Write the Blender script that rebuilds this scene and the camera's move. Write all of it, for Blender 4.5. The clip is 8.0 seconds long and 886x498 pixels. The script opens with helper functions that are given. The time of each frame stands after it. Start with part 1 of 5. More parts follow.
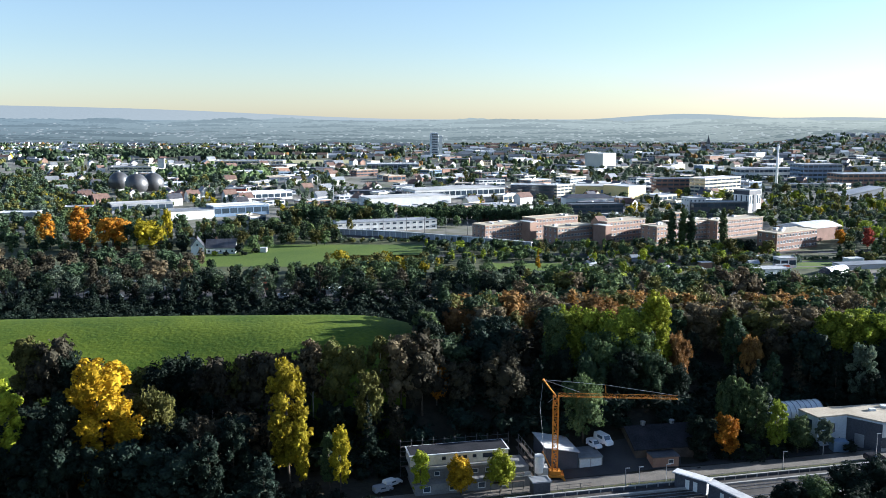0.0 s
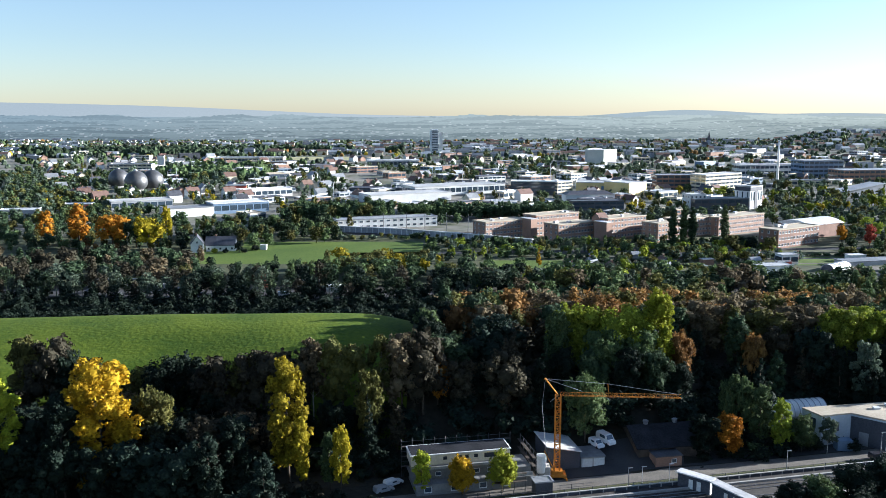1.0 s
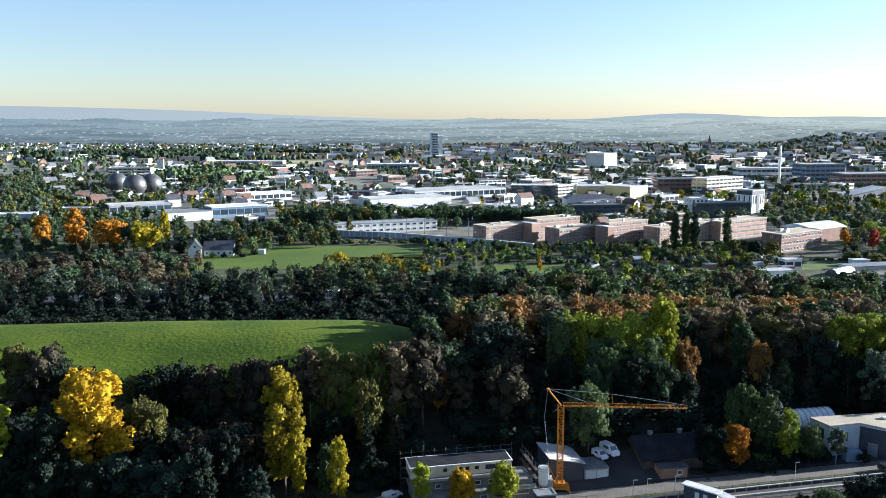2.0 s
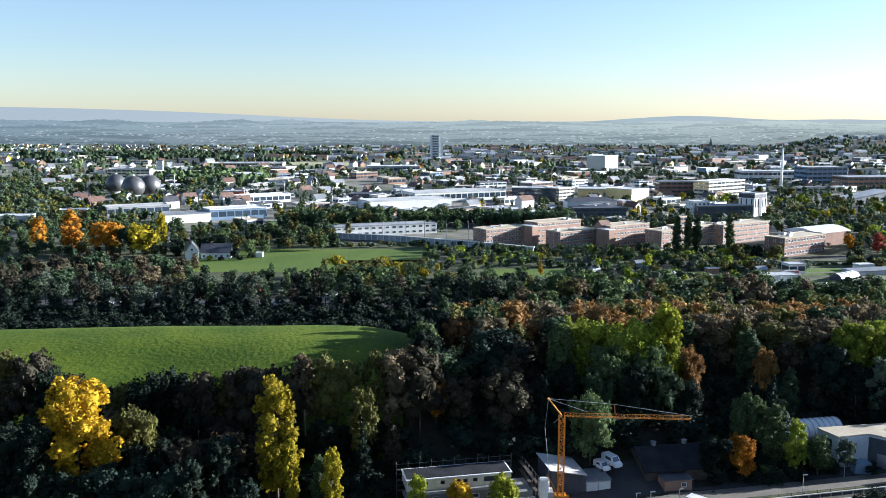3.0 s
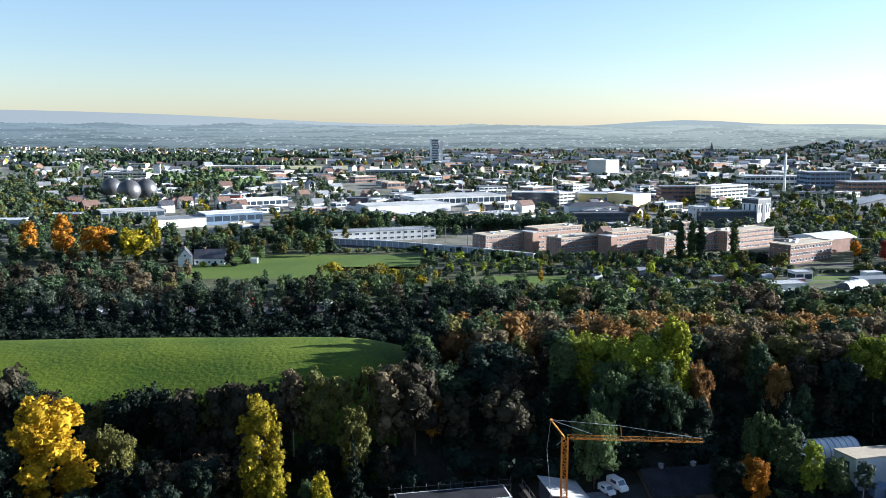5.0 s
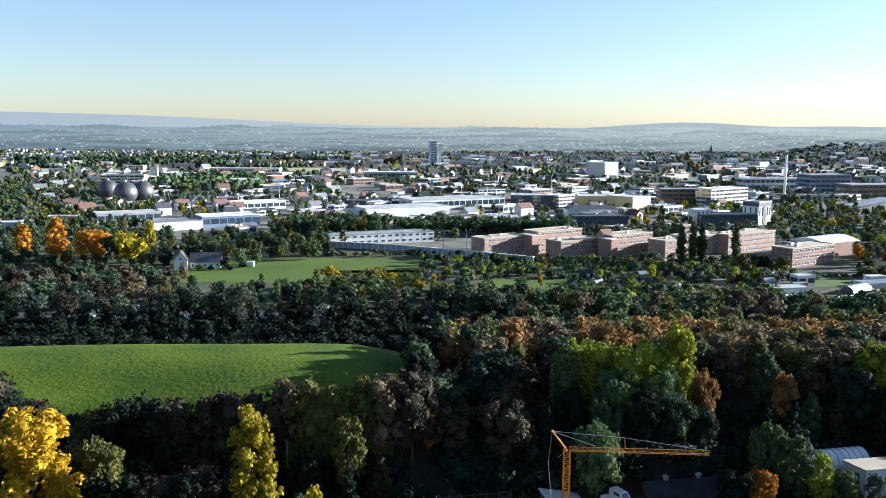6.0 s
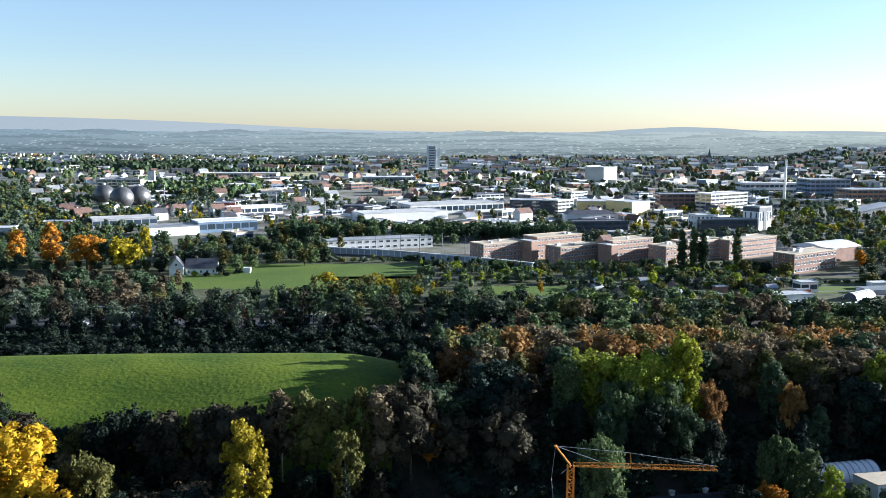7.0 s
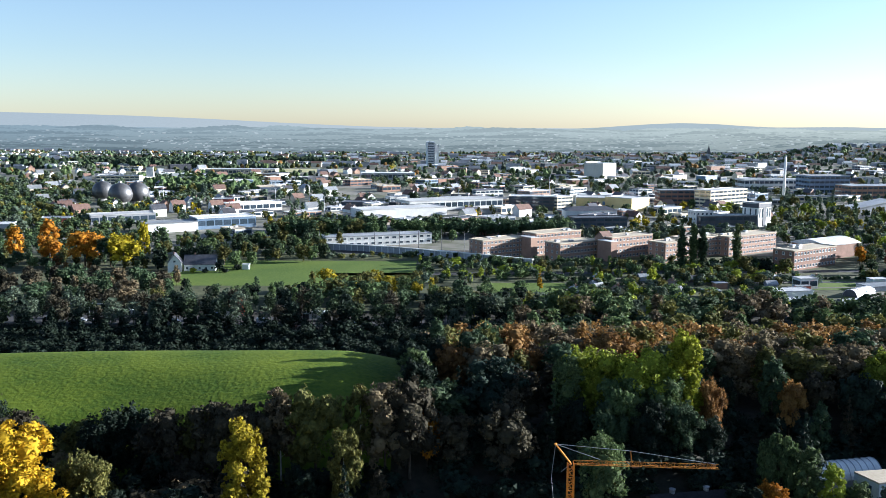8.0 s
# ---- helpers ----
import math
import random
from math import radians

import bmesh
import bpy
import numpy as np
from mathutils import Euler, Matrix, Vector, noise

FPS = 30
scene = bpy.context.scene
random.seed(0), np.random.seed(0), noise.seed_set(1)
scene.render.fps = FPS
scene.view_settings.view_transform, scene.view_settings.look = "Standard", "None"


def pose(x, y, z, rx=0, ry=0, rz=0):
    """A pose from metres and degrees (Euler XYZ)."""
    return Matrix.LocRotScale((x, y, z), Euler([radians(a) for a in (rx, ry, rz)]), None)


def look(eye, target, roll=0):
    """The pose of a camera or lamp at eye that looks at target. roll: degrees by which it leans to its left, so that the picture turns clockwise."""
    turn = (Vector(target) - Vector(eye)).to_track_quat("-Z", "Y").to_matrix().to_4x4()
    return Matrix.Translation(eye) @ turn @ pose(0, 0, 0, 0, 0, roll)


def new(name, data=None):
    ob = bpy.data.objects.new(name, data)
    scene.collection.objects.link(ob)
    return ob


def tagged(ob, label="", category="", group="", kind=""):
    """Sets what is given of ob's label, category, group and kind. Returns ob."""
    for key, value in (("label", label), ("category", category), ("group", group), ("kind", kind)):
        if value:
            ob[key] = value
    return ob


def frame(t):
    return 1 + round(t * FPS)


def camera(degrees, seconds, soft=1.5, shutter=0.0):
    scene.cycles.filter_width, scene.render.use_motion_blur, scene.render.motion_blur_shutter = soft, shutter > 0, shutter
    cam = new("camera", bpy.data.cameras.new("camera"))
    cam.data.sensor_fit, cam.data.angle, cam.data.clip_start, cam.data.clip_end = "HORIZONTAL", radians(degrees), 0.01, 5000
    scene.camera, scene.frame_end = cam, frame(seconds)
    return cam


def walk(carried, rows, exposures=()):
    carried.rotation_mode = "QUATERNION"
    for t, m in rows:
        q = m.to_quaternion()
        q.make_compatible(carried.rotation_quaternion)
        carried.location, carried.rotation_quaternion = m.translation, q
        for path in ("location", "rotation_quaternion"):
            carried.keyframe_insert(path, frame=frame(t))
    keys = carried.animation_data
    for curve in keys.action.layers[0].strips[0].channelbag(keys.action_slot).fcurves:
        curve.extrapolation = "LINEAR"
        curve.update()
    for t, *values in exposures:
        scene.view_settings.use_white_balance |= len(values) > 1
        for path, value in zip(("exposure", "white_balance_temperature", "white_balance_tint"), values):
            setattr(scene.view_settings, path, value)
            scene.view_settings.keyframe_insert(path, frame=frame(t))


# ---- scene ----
# camera: a level flight straight ahead, about 76 m over the valley floor
cam = camera(54.0, 8.0, 0.8)
PATH = [
    (0.0, 0.00, 0.00, 76.50, -0.00, -8.65, 0.00),
    (0.5, -0.02, 0.41, 76.50, 0.02, -8.95, 0.03),
    (1.0, -0.17, 1.69, 76.58, -0.00, -8.88, 0.08),
    (1.5, -0.27, 3.56, 76.68, -0.02, -8.76, 0.11),
    (3.0, 0.36, 10.98, 76.59, 0.06, -8.53, -0.05),
    (3.5, 0.64, 13.31, 76.61, 0.04, -8.47, -0.08),
    (4.0, 0.91, 16.08, 76.53, 0.08, -8.39, -0.15),
    (4.5, 1.00, 18.64, 76.56, 0.08, -8.36, -0.17),
    (6.0, 1.17, 26.22, 76.50, -0.01, -8.15, -0.22),
    (6.5, 1.02, 28.91, 76.56, -0.08, -8.16, -0.25),
    (7.0, 0.87, 31.10, 76.60, -0.14, -7.86, -0.23),
    (7.5, 0.88, 31.92, 76.69, -0.19, -7.89, -0.25),
    (8.0, 0.83, 32.16, 76.58, -0.20, -8.11, -0.24),
]
walk(cam, [(t, pose(x, y, z, 90 + pitch, roll, yaw)) for t, x, y, z, yaw, pitch, roll in PATH], [(0.0, 2.0, 5600, 13), (8.0, 2.0, 5600, 13)])

# sky and sun: low autumn sun from the right and ahead
SUN_AZ, SUN_EL = 14.0, 13.0          # degrees from +x towards +y, and above the ground
world = bpy.data.worlds.new("sky")
scene.world = world
world.use_nodes = True
wn = world.node_tree.nodes
sky = wn.new("ShaderNodeTexSky")
sky.sky_type, sky.sun_disc = "NISHITA", False
sky.sun_elevation, sky.sun_rotation = radians(SUN_EL), radians(90 - SUN_AZ)
sky.altitude, sky.air_density, sky.dust_density, sky.ozone_density = 150, 1.0, 0.3, 2.5
wn["Background"].inputs[1].default_value = 0.05
pale = wn.new("ShaderNodeHueSaturation")          # a milky, hazy sky
pale.inputs["Saturation"].default_value = 0.85
world.node_tree.links.new(sky.outputs[0], pale.inputs["Color"])
world.node_tree.links.new(pale.outputs[0], wn["Background"].inputs[0])
sun = new("sun", bpy.data.lights.new("sun", "SUN"))
sun.data.energy, sun.data.angle, sun.data.color = 5.0, radians(0.5), (1.0, 0.95, 0.83)
sun_way = Vector((math.cos(radians(SUN_AZ)) * math.cos(radians(SUN_EL)), math.sin(radians(SUN_AZ)) * math.cos(radians(SUN_EL)), math.sin(radians(SUN_EL))))
sun.matrix_world = look(sun_way * 300, (0, 0, 0))

# materials
def material(name, c1, c2, scale=1.0, fine=8.0, rough=0.8, metal=0.0, bump=0.2, island=0.0, per=0.0, leaf=0.0, spec=0.3, contrast=0.25):
    """Two colours mixed by a coarse and a fine noise; island and per: change of brightness per loose piece and per object;
    leaf: share of light that shines through."""
    m = bpy.data.materials.new(name)
    m.use_nodes = True
    n, link = m.node_tree.nodes, m.node_tree.links.new
    bsdf, out = n["Principled BSDF"], n["Material Output"]
    geo, info = n.new("ShaderNodeNewGeometry"), n.new("ShaderNodeObjectInfo")
    where = n.new("ShaderNodeTexCoord").outputs["Object"] if leaf == 0 else geo.outputs["Position"]
    a, b = n.new("ShaderNodeTexNoise"), n.new("ShaderNodeTexNoise")
    for tex, s in ((a, scale), (b, fine)):
        tex.inputs["Scale"].default_value, tex.inputs["Detail"].default_value = s, 4
        link(where, tex.inputs["Vector"])
    add = n.new("ShaderNodeMath")
    add.operation = "MULTIPLY_ADD"
    add.inputs[1].default_value = 0.45
    link(b.outputs[0], add.inputs[0])
    half = n.new("ShaderNodeMath")
    half.operation = "MULTIPLY"
    half.inputs[1].default_value = 0.55
    link(a.outputs[0], half.inputs[0])
    link(half.outputs[0], add.inputs[2])
    ramp = n.new("ShaderNodeValToRGB")
    ramp.color_ramp.elements[0].position, ramp.color_ramp.elements[1].position = 0.5 - contrast / 2, 0.5 + contrast / 2
    ramp.color_ramp.elements[0].color, ramp.color_ramp.elements[1].color = (*c1, 1), (*c2, 1)
    link(add.outputs[0], ramp.inputs[0])
    hsv = n.new("ShaderNodeHueSaturation")
    link(ramp.outputs[0], hsv.inputs["Color"])
    val = n.new("ShaderNodeMath")
    val.operation = "MULTIPLY_ADD"
    val.inputs[1].default_value, val.inputs[2].default_value = 2 * island, 1 - island - per
    link(geo.outputs["Random Per Island"], val.inputs[0])
    val2 = n.new("ShaderNodeMath")
    val2.operation = "MULTIPLY_ADD"
    val2.inputs[1].default_value = 2 * per
    link(info.outputs["Random"], val2.inputs[0])
    link(val.outputs[0], val2.inputs[2])
    link(val2.outputs[0], hsv.inputs["Value"])
    if per:
        hue = n.new("ShaderNodeMath")
        hue.operation = "MULTIPLY_ADD"
        hue.inputs[1].default_value, hue.inputs[2].default_value = 0.05 * per, 0.5 - 0.025 * per
        link(info.outputs["Random"], hue.inputs[0])
        link(hue.outputs[0], hsv.inputs["Hue"])
    link(hsv.outputs[0], bsdf.inputs["Base Color"])
    bsdf.inputs["Roughness"].default_value, bsdf.inputs["Metallic"].default_value = rough, metal
    bsdf.inputs["Specular IOR Level"].default_value = spec
    if bump:
        bmp = n.new("ShaderNodeBump")
        bmp.inputs["Strength"].default_value, bmp.inputs["Distance"].default_value = bump, 0.3 / fine
        link(b.outputs[0], bmp.inputs["Height"])
        link(bmp.outputs[0], bsdf.inputs["Normal"])
    if leaf:
        thin, mix = n.new("ShaderNodeBsdfTranslucent"), n.new("ShaderNodeMixShader")
        link(hsv.outputs[0], thin.inputs[0])
        mix.inputs[0].default_value = leaf
        link(bsdf.outputs[0], mix.inputs[1]), link(thin.outputs[0], mix.inputs[2])
        link(mix.outputs[0], out.inputs[0])
    return m


def glass(name, tint=(0.03, 0.045, 0.06), rough=0.12):
    return material(name, tint, tuple(c * 1.6 for c in tint), 0.4, 3.0, rough, 0.0, 0.0, 0.0, 0.3, 0, 0.9)


def foliage(name, c1, c2, leaf=0.24):
    return material(name, c1, c2, 0.25, 1.7, 0.85, 0, 0, 0.45, 0.2, leaf, 0.16, 0.35)


LEAF = {
    # near-black green: the deep shade of the near wood is put into this colour
    "dark": foliage("shade_dark_green_leaves", (0.007, 0.0135, 0.010), (0.017, 0.028, 0.016)),
    "deep": foliage("deep_green_leaves", (0.024, 0.044, 0.024), (0.056, 0.082, 0.036)),
    "umber": foliage("dull_brown_leaves", (0.028, 0.026, 0.017), (0.058, 0.050, 0.030)),
    "green": foliage("green_leaves", (0.046, 0.078, 0.032), (0.098, 0.130, 0.046)),
    "olive": foliage("olive_leaves", (0.060, 0.066, 0.020), (0.120, 0.110, 0.028)),
    "lime": foliage("yellow_green_leaves", (0.15, 0.19, 0.014), (0.32, 0.33, 0.022)),
    "leafgreen": foliage("fresh_green_leaves", (0.11, 0.15, 0.016), (0.25, 0.28, 0.026)),
    "yellow": foliage("yellow_leaves", (0.27, 0.165, 0.006), (0.43, 0.27, 0.010)),
    "gold": foliage("golden_leaves", (0.18, 0.155, 0.008), (0.33, 0.26, 0.012)),
    "orange": foliage("orange_leaves", (0.27, 0.105, 0.010), (0.42, 0.19, 0.016)),
    "rust": foliage("rust_brown_leaves", (0.130, 0.068, 0.024), (0.235, 0.128, 0.038)),
    "brown": foliage("grey_brown_leaves", (0.085, 0.068, 0.040), (0.165, 0.128, 0.070)),
    "red": foliage("red_leaves", (0.232, 0.045, 0.027), (0.374, 0.080, 0.045)),
    "silver": foliage("grey_green_leaves", (0.055, 0.082, 0.055), (0.11, 0.135, 0.09)),
    # needles darkened below their own colour, with wood shade included
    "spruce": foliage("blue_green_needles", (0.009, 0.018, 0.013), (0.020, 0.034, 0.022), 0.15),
}
BARK = material("bark", (0.05, 0.038, 0.028), (0.12, 0.095, 0.07), 1.5, 9, 0.9, 0, 0.6)
BIRCH = material("birch_bark", (0.18, 0.17, 0.15), (0.6, 0.58, 0.53), 1.5, 5, 0.8, 0, 0.3)
FOREST_FLOOR = material("forest_floor", (0.012, 0.013, 0.008), (0.034, 0.030, 0.020), 0.03, 0.6, 0.95, 0, 0.5)
GRASS = material("meadow_grass", (0.035, 0.070, 0.004), (0.098, 0.130, 0.008), 0.06, 0.9, 0.9, 0, 0.6, 0, 0, 0, 0.15, 0.3)
VERGE = material("dry_verge_grass", (0.03, 0.042, 0.012), (0.075, 0.075, 0.028), 0.2, 2.0, 0.9, 0, 0.4)
LAWN = material("lawn_grass", (0.055, 0.095, 0.012), (0.10, 0.14, 0.02), 0.03, 0.7, 0.85, 0, 0.4, 0, 0, 0, 0.2)
STUBBLE = material("pale_field", (0.26, 0.25, 0.12), (0.38, 0.35, 0.19), 0.01, 0.3, 0.9, 0, 0.2)
ASPHALT = material("asphalt", (0.026, 0.027, 0.030), (0.052, 0.051, 0.05), 0.15, 5, 0.85, 0, 0.2)
GRAVEL = material("pale_gravel", (0.09, 0.082, 0.070), (0.17, 0.152, 0.128), 0.2, 4, 0.9, 0, 0.4)
BALLAST = material("rail_ballast", (0.032, 0.030, 0.028), (0.075, 0.066, 0.058), 0.5, 8, 0.95, 0, 0.6)
# darker copy of the concrete for the building site's shaded storeys
SHADECONCRETE = material("shaded_grey_concrete", (0.13, 0.13, 0.128), (0.23, 0.225, 0.215), 0.4, 3, 0.9, 0, 0.2)
CONCRETE = material("concrete", (0.28, 0.27, 0.25), (0.45, 0.43, 0.40), 0.3, 4, 0.85, 0, 0.2, 0, 0.12)
WHITE = material("white_render", (0.54, 0.54, 0.52), (0.72, 0.72, 0.69), 0.12, 2, 0.7, 0, 0.05, 0, 0.1)
CREAM = material("cream_render", (0.55, 0.47, 0.33), (0.70, 0.62, 0.46), 0.12, 2, 0.75, 0, 0.05, 0, 0.12)
GREY = material("grey_panels", (0.26, 0.27, 0.29), (0.40, 0.41, 0.43), 0.1, 2, 0.6, 0, 0.05, 0, 0.2)
# dark walls; the same colour also serves where shade is painted
DARKWALL = material("dark_cladding", (0.035, 0.04, 0.05), (0.075, 0.08, 0.095), 0.2, 3, 0.6, 0, 0.1, 0, 0.2)
BRICK = material("pale_red_brick", (0.235, 0.145, 0.105), (0.35, 0.225, 0.165), 0.2, 4, 0.85, 0, 0.2, 0, 0.1)
BROWNBRICK = material("brown_brick", (0.17, 0.10, 0.07), (0.28, 0.165, 0.12), 0.2, 4, 0.85, 0, 0.2, 0, 0.15)
YELLOW = material("yellow_cladding", (0.58, 0.45, 0.19), (0.70, 0.56, 0.26), 0.1, 2, 0.6, 0, 0.05)
RED = material("red_cladding", (0.42, 0.09, 0.06), (0.54, 0.14, 0.09), 0.2, 2, 0.6, 0, 0.05)
BLUE = material("blue_cladding", (0.10, 0.155, 0.23), (0.17, 0.235, 0.32), 0.2, 2, 0.5, 0, 0.05)
ROOFGRAVEL = material("beige_roof_gravel", (0.33, 0.28, 0.205), (0.47, 0.41, 0.315), 0.15, 2.5, 0.9, 0, 0.2)
WALLPANEL = material("pale_blue_panels", (0.40, 0.44, 0.48), (0.55, 0.59, 0.62), 0.15, 2.5, 0.6, 0, 0.05)
BOXWHITE = material("off_white_cladding", (0.40, 0.405, 0.36), (0.52, 0.52, 0.46), 0.06, 1.0, 0.7, 0, 0.05)
FLATROOF = material("pale_roofing", (0.36, 0.36, 0.355), (0.60, 0.595, 0.575), 0.05, 0.8, 0.55, 0, 0.15, 0, 0.25, 0, 0.5)
GREYROOF = material("grey_roofing", (0.17, 0.18, 0.19), (0.32, 0.33, 0.34), 0.06, 0.9, 0.5, 0, 0.2, 0, 0.3, 0, 0.5)
SLATE = material("dark_slate", (0.035, 0.036, 0.042), (0.085, 0.085, 0.095), 0.3, 3, 0.5, 0, 0.3, 0, 0.3, 0, 0.5)
TILE = material("red_roof_tiles", (0.115, 0.068, 0.052), (0.19, 0.12, 0.095), 0.3, 3, 0.8, 0, 0.3, 0, 0.3)
WINDOW = glass("window_glass")
METAL = material("grey_steel", (0.30, 0.31, 0.33), (0.46, 0.47, 0.49), 0.3, 6, 0.45, 0.7, 0.05)
DOME = material("weathered_zinc_shell", (0.075, 0.077, 0.08), (0.13, 0.13, 0.132), 0.12, 1.5, 0.45, 0.5, 0.05)
CRANE = material("orange_crane_paint", (0.36, 0.135, 0.014), (0.52, 0.215, 0.024), 0.6, 6, 0.5, 0, 0.1)
RUSTMETAL = material("rusty_steel", (0.10, 0.06, 0.04), (0.24, 0.14, 0.09), 1, 9, 0.8, 0.3, 0.3)
TIMBER = material("dark_boards", (0.045, 0.035, 0.028), (0.11, 0.085, 0.065), 0.5, 6, 0.85, 0, 0.4)
PLASTIC = material("white_plastic_film", (0.62, 0.62, 0.60), (0.82, 0.82, 0.79), 0.3, 3, 0.4, 0, 0.1, 0, 0.05, 0, 0.5)
RUBBER = material("black_rubber", (0.02, 0.02, 0.02), (0.035, 0.035, 0.035), 2, 9, 0.8)
CARS = [material(n, c, tuple(min(1, v * 1.15) for v in c), 0.5, 4, 0.25, 0, 0, 0, 0, 0, 0.6) for n, c in (("white_car_paint", (0.7, 0.7, 0.7)), ("black_car_paint", (0.03, 0.03, 0.035)), ("grey_car_paint", (0.25, 0.26, 0.28)), ("red_car_paint", (0.4, 0.04, 0.03)), ("blue_car_paint", (0.05, 0.1, 0.3)))]
URBAN = material("built_up_ground", (0.075, 0.085, 0.045), (0.20, 0.185, 0.16), 0.012, 0.09, 0.9, 0, 0.1, 0, 0, 0, 0.3, 0.2)


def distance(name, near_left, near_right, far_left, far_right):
    """Far country, haze painted as emission: paler with the distance, brighter towards the sun."""
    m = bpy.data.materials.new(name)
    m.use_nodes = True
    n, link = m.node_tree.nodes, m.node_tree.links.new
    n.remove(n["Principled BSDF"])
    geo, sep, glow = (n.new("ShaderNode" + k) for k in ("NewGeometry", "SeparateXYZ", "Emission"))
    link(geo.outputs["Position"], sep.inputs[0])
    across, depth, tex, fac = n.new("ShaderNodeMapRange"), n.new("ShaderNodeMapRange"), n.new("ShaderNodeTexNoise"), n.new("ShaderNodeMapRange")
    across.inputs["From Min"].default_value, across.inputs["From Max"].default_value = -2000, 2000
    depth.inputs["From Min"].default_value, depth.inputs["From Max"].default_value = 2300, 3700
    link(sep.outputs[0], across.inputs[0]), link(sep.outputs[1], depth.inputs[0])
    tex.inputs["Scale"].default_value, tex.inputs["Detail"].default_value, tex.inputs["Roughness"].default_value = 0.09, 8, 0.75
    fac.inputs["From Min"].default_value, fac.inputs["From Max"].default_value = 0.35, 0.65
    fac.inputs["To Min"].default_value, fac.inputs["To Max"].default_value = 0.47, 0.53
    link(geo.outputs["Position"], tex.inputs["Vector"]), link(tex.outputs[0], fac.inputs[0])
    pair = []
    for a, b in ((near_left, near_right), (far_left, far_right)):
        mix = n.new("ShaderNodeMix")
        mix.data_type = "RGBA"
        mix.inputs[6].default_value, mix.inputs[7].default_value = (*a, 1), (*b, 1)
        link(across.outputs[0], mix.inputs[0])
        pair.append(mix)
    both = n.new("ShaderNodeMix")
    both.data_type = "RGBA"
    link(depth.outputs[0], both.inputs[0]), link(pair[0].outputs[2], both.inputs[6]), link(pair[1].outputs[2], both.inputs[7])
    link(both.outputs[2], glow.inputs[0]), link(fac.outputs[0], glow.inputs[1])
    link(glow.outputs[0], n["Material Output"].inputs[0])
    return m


# glow colours that hold the painted haze of each far layer
HILLS_NEAR = distance("painted_haze_plain", (0.066, 0.094, 0.106), (0.185, 0.206, 0.178), (0.145, 0.190, 0.203), (0.31, 0.338, 0.29))
HILLS_LINE = distance("painted_haze_woods", (0.042, 0.064, 0.074), (0.105, 0.128, 0.120), (0.115, 0.153, 0.167), (0.255, 0.282, 0.245))
HILLS_MID = distance("painted_haze_hills", (0.11, 0.15, 0.175), (0.28, 0.305, 0.265), (0.17, 0.22, 0.24), (0.245, 0.275, 0.26))
HILLS_FAR = distance("painted_haze_ridge", (0.21, 0.25, 0.26), (0.30, 0.33, 0.30), (0.24, 0.27, 0.27), (0.31, 0.335, 0.31))
HAZY_HOUSES = distance("painted_haze_houses", (0.17, 0.20, 0.205), (0.29, 0.315, 0.285), (0.235, 0.27, 0.275), (0.345, 0.37, 0.32))
HAZY_ROOFS = distance("painted_haze_roofs", (0.06, 0.078, 0.088), (0.17, 0.192, 0.178), (0.14, 0.175, 0.185), (0.27, 0.295, 0.255))
GARDEN = material("garden_ground", (0.030, 0.042, 0.018), (0.105, 0.105, 0.055), 0.035, 0.25, 0.9, 0, 0.3, 0, 0, 0, 0.2, 0.3)
DARKSTEEL = material("weathered_dark_steel", (0.06, 0.062, 0.066), (0.12, 0.122, 0.128), 0.5, 6, 0.6, 0.4, 0.05)
# dark roofing, darkened further so that its colour includes shade
BARNROOF = material("old_dark_roofing_and_shade", (0.014, 0.015, 0.018), (0.032, 0.033, 0.038), 0.3, 3, 0.95, 0, 0.3, 0, 0, 0, 0.1)


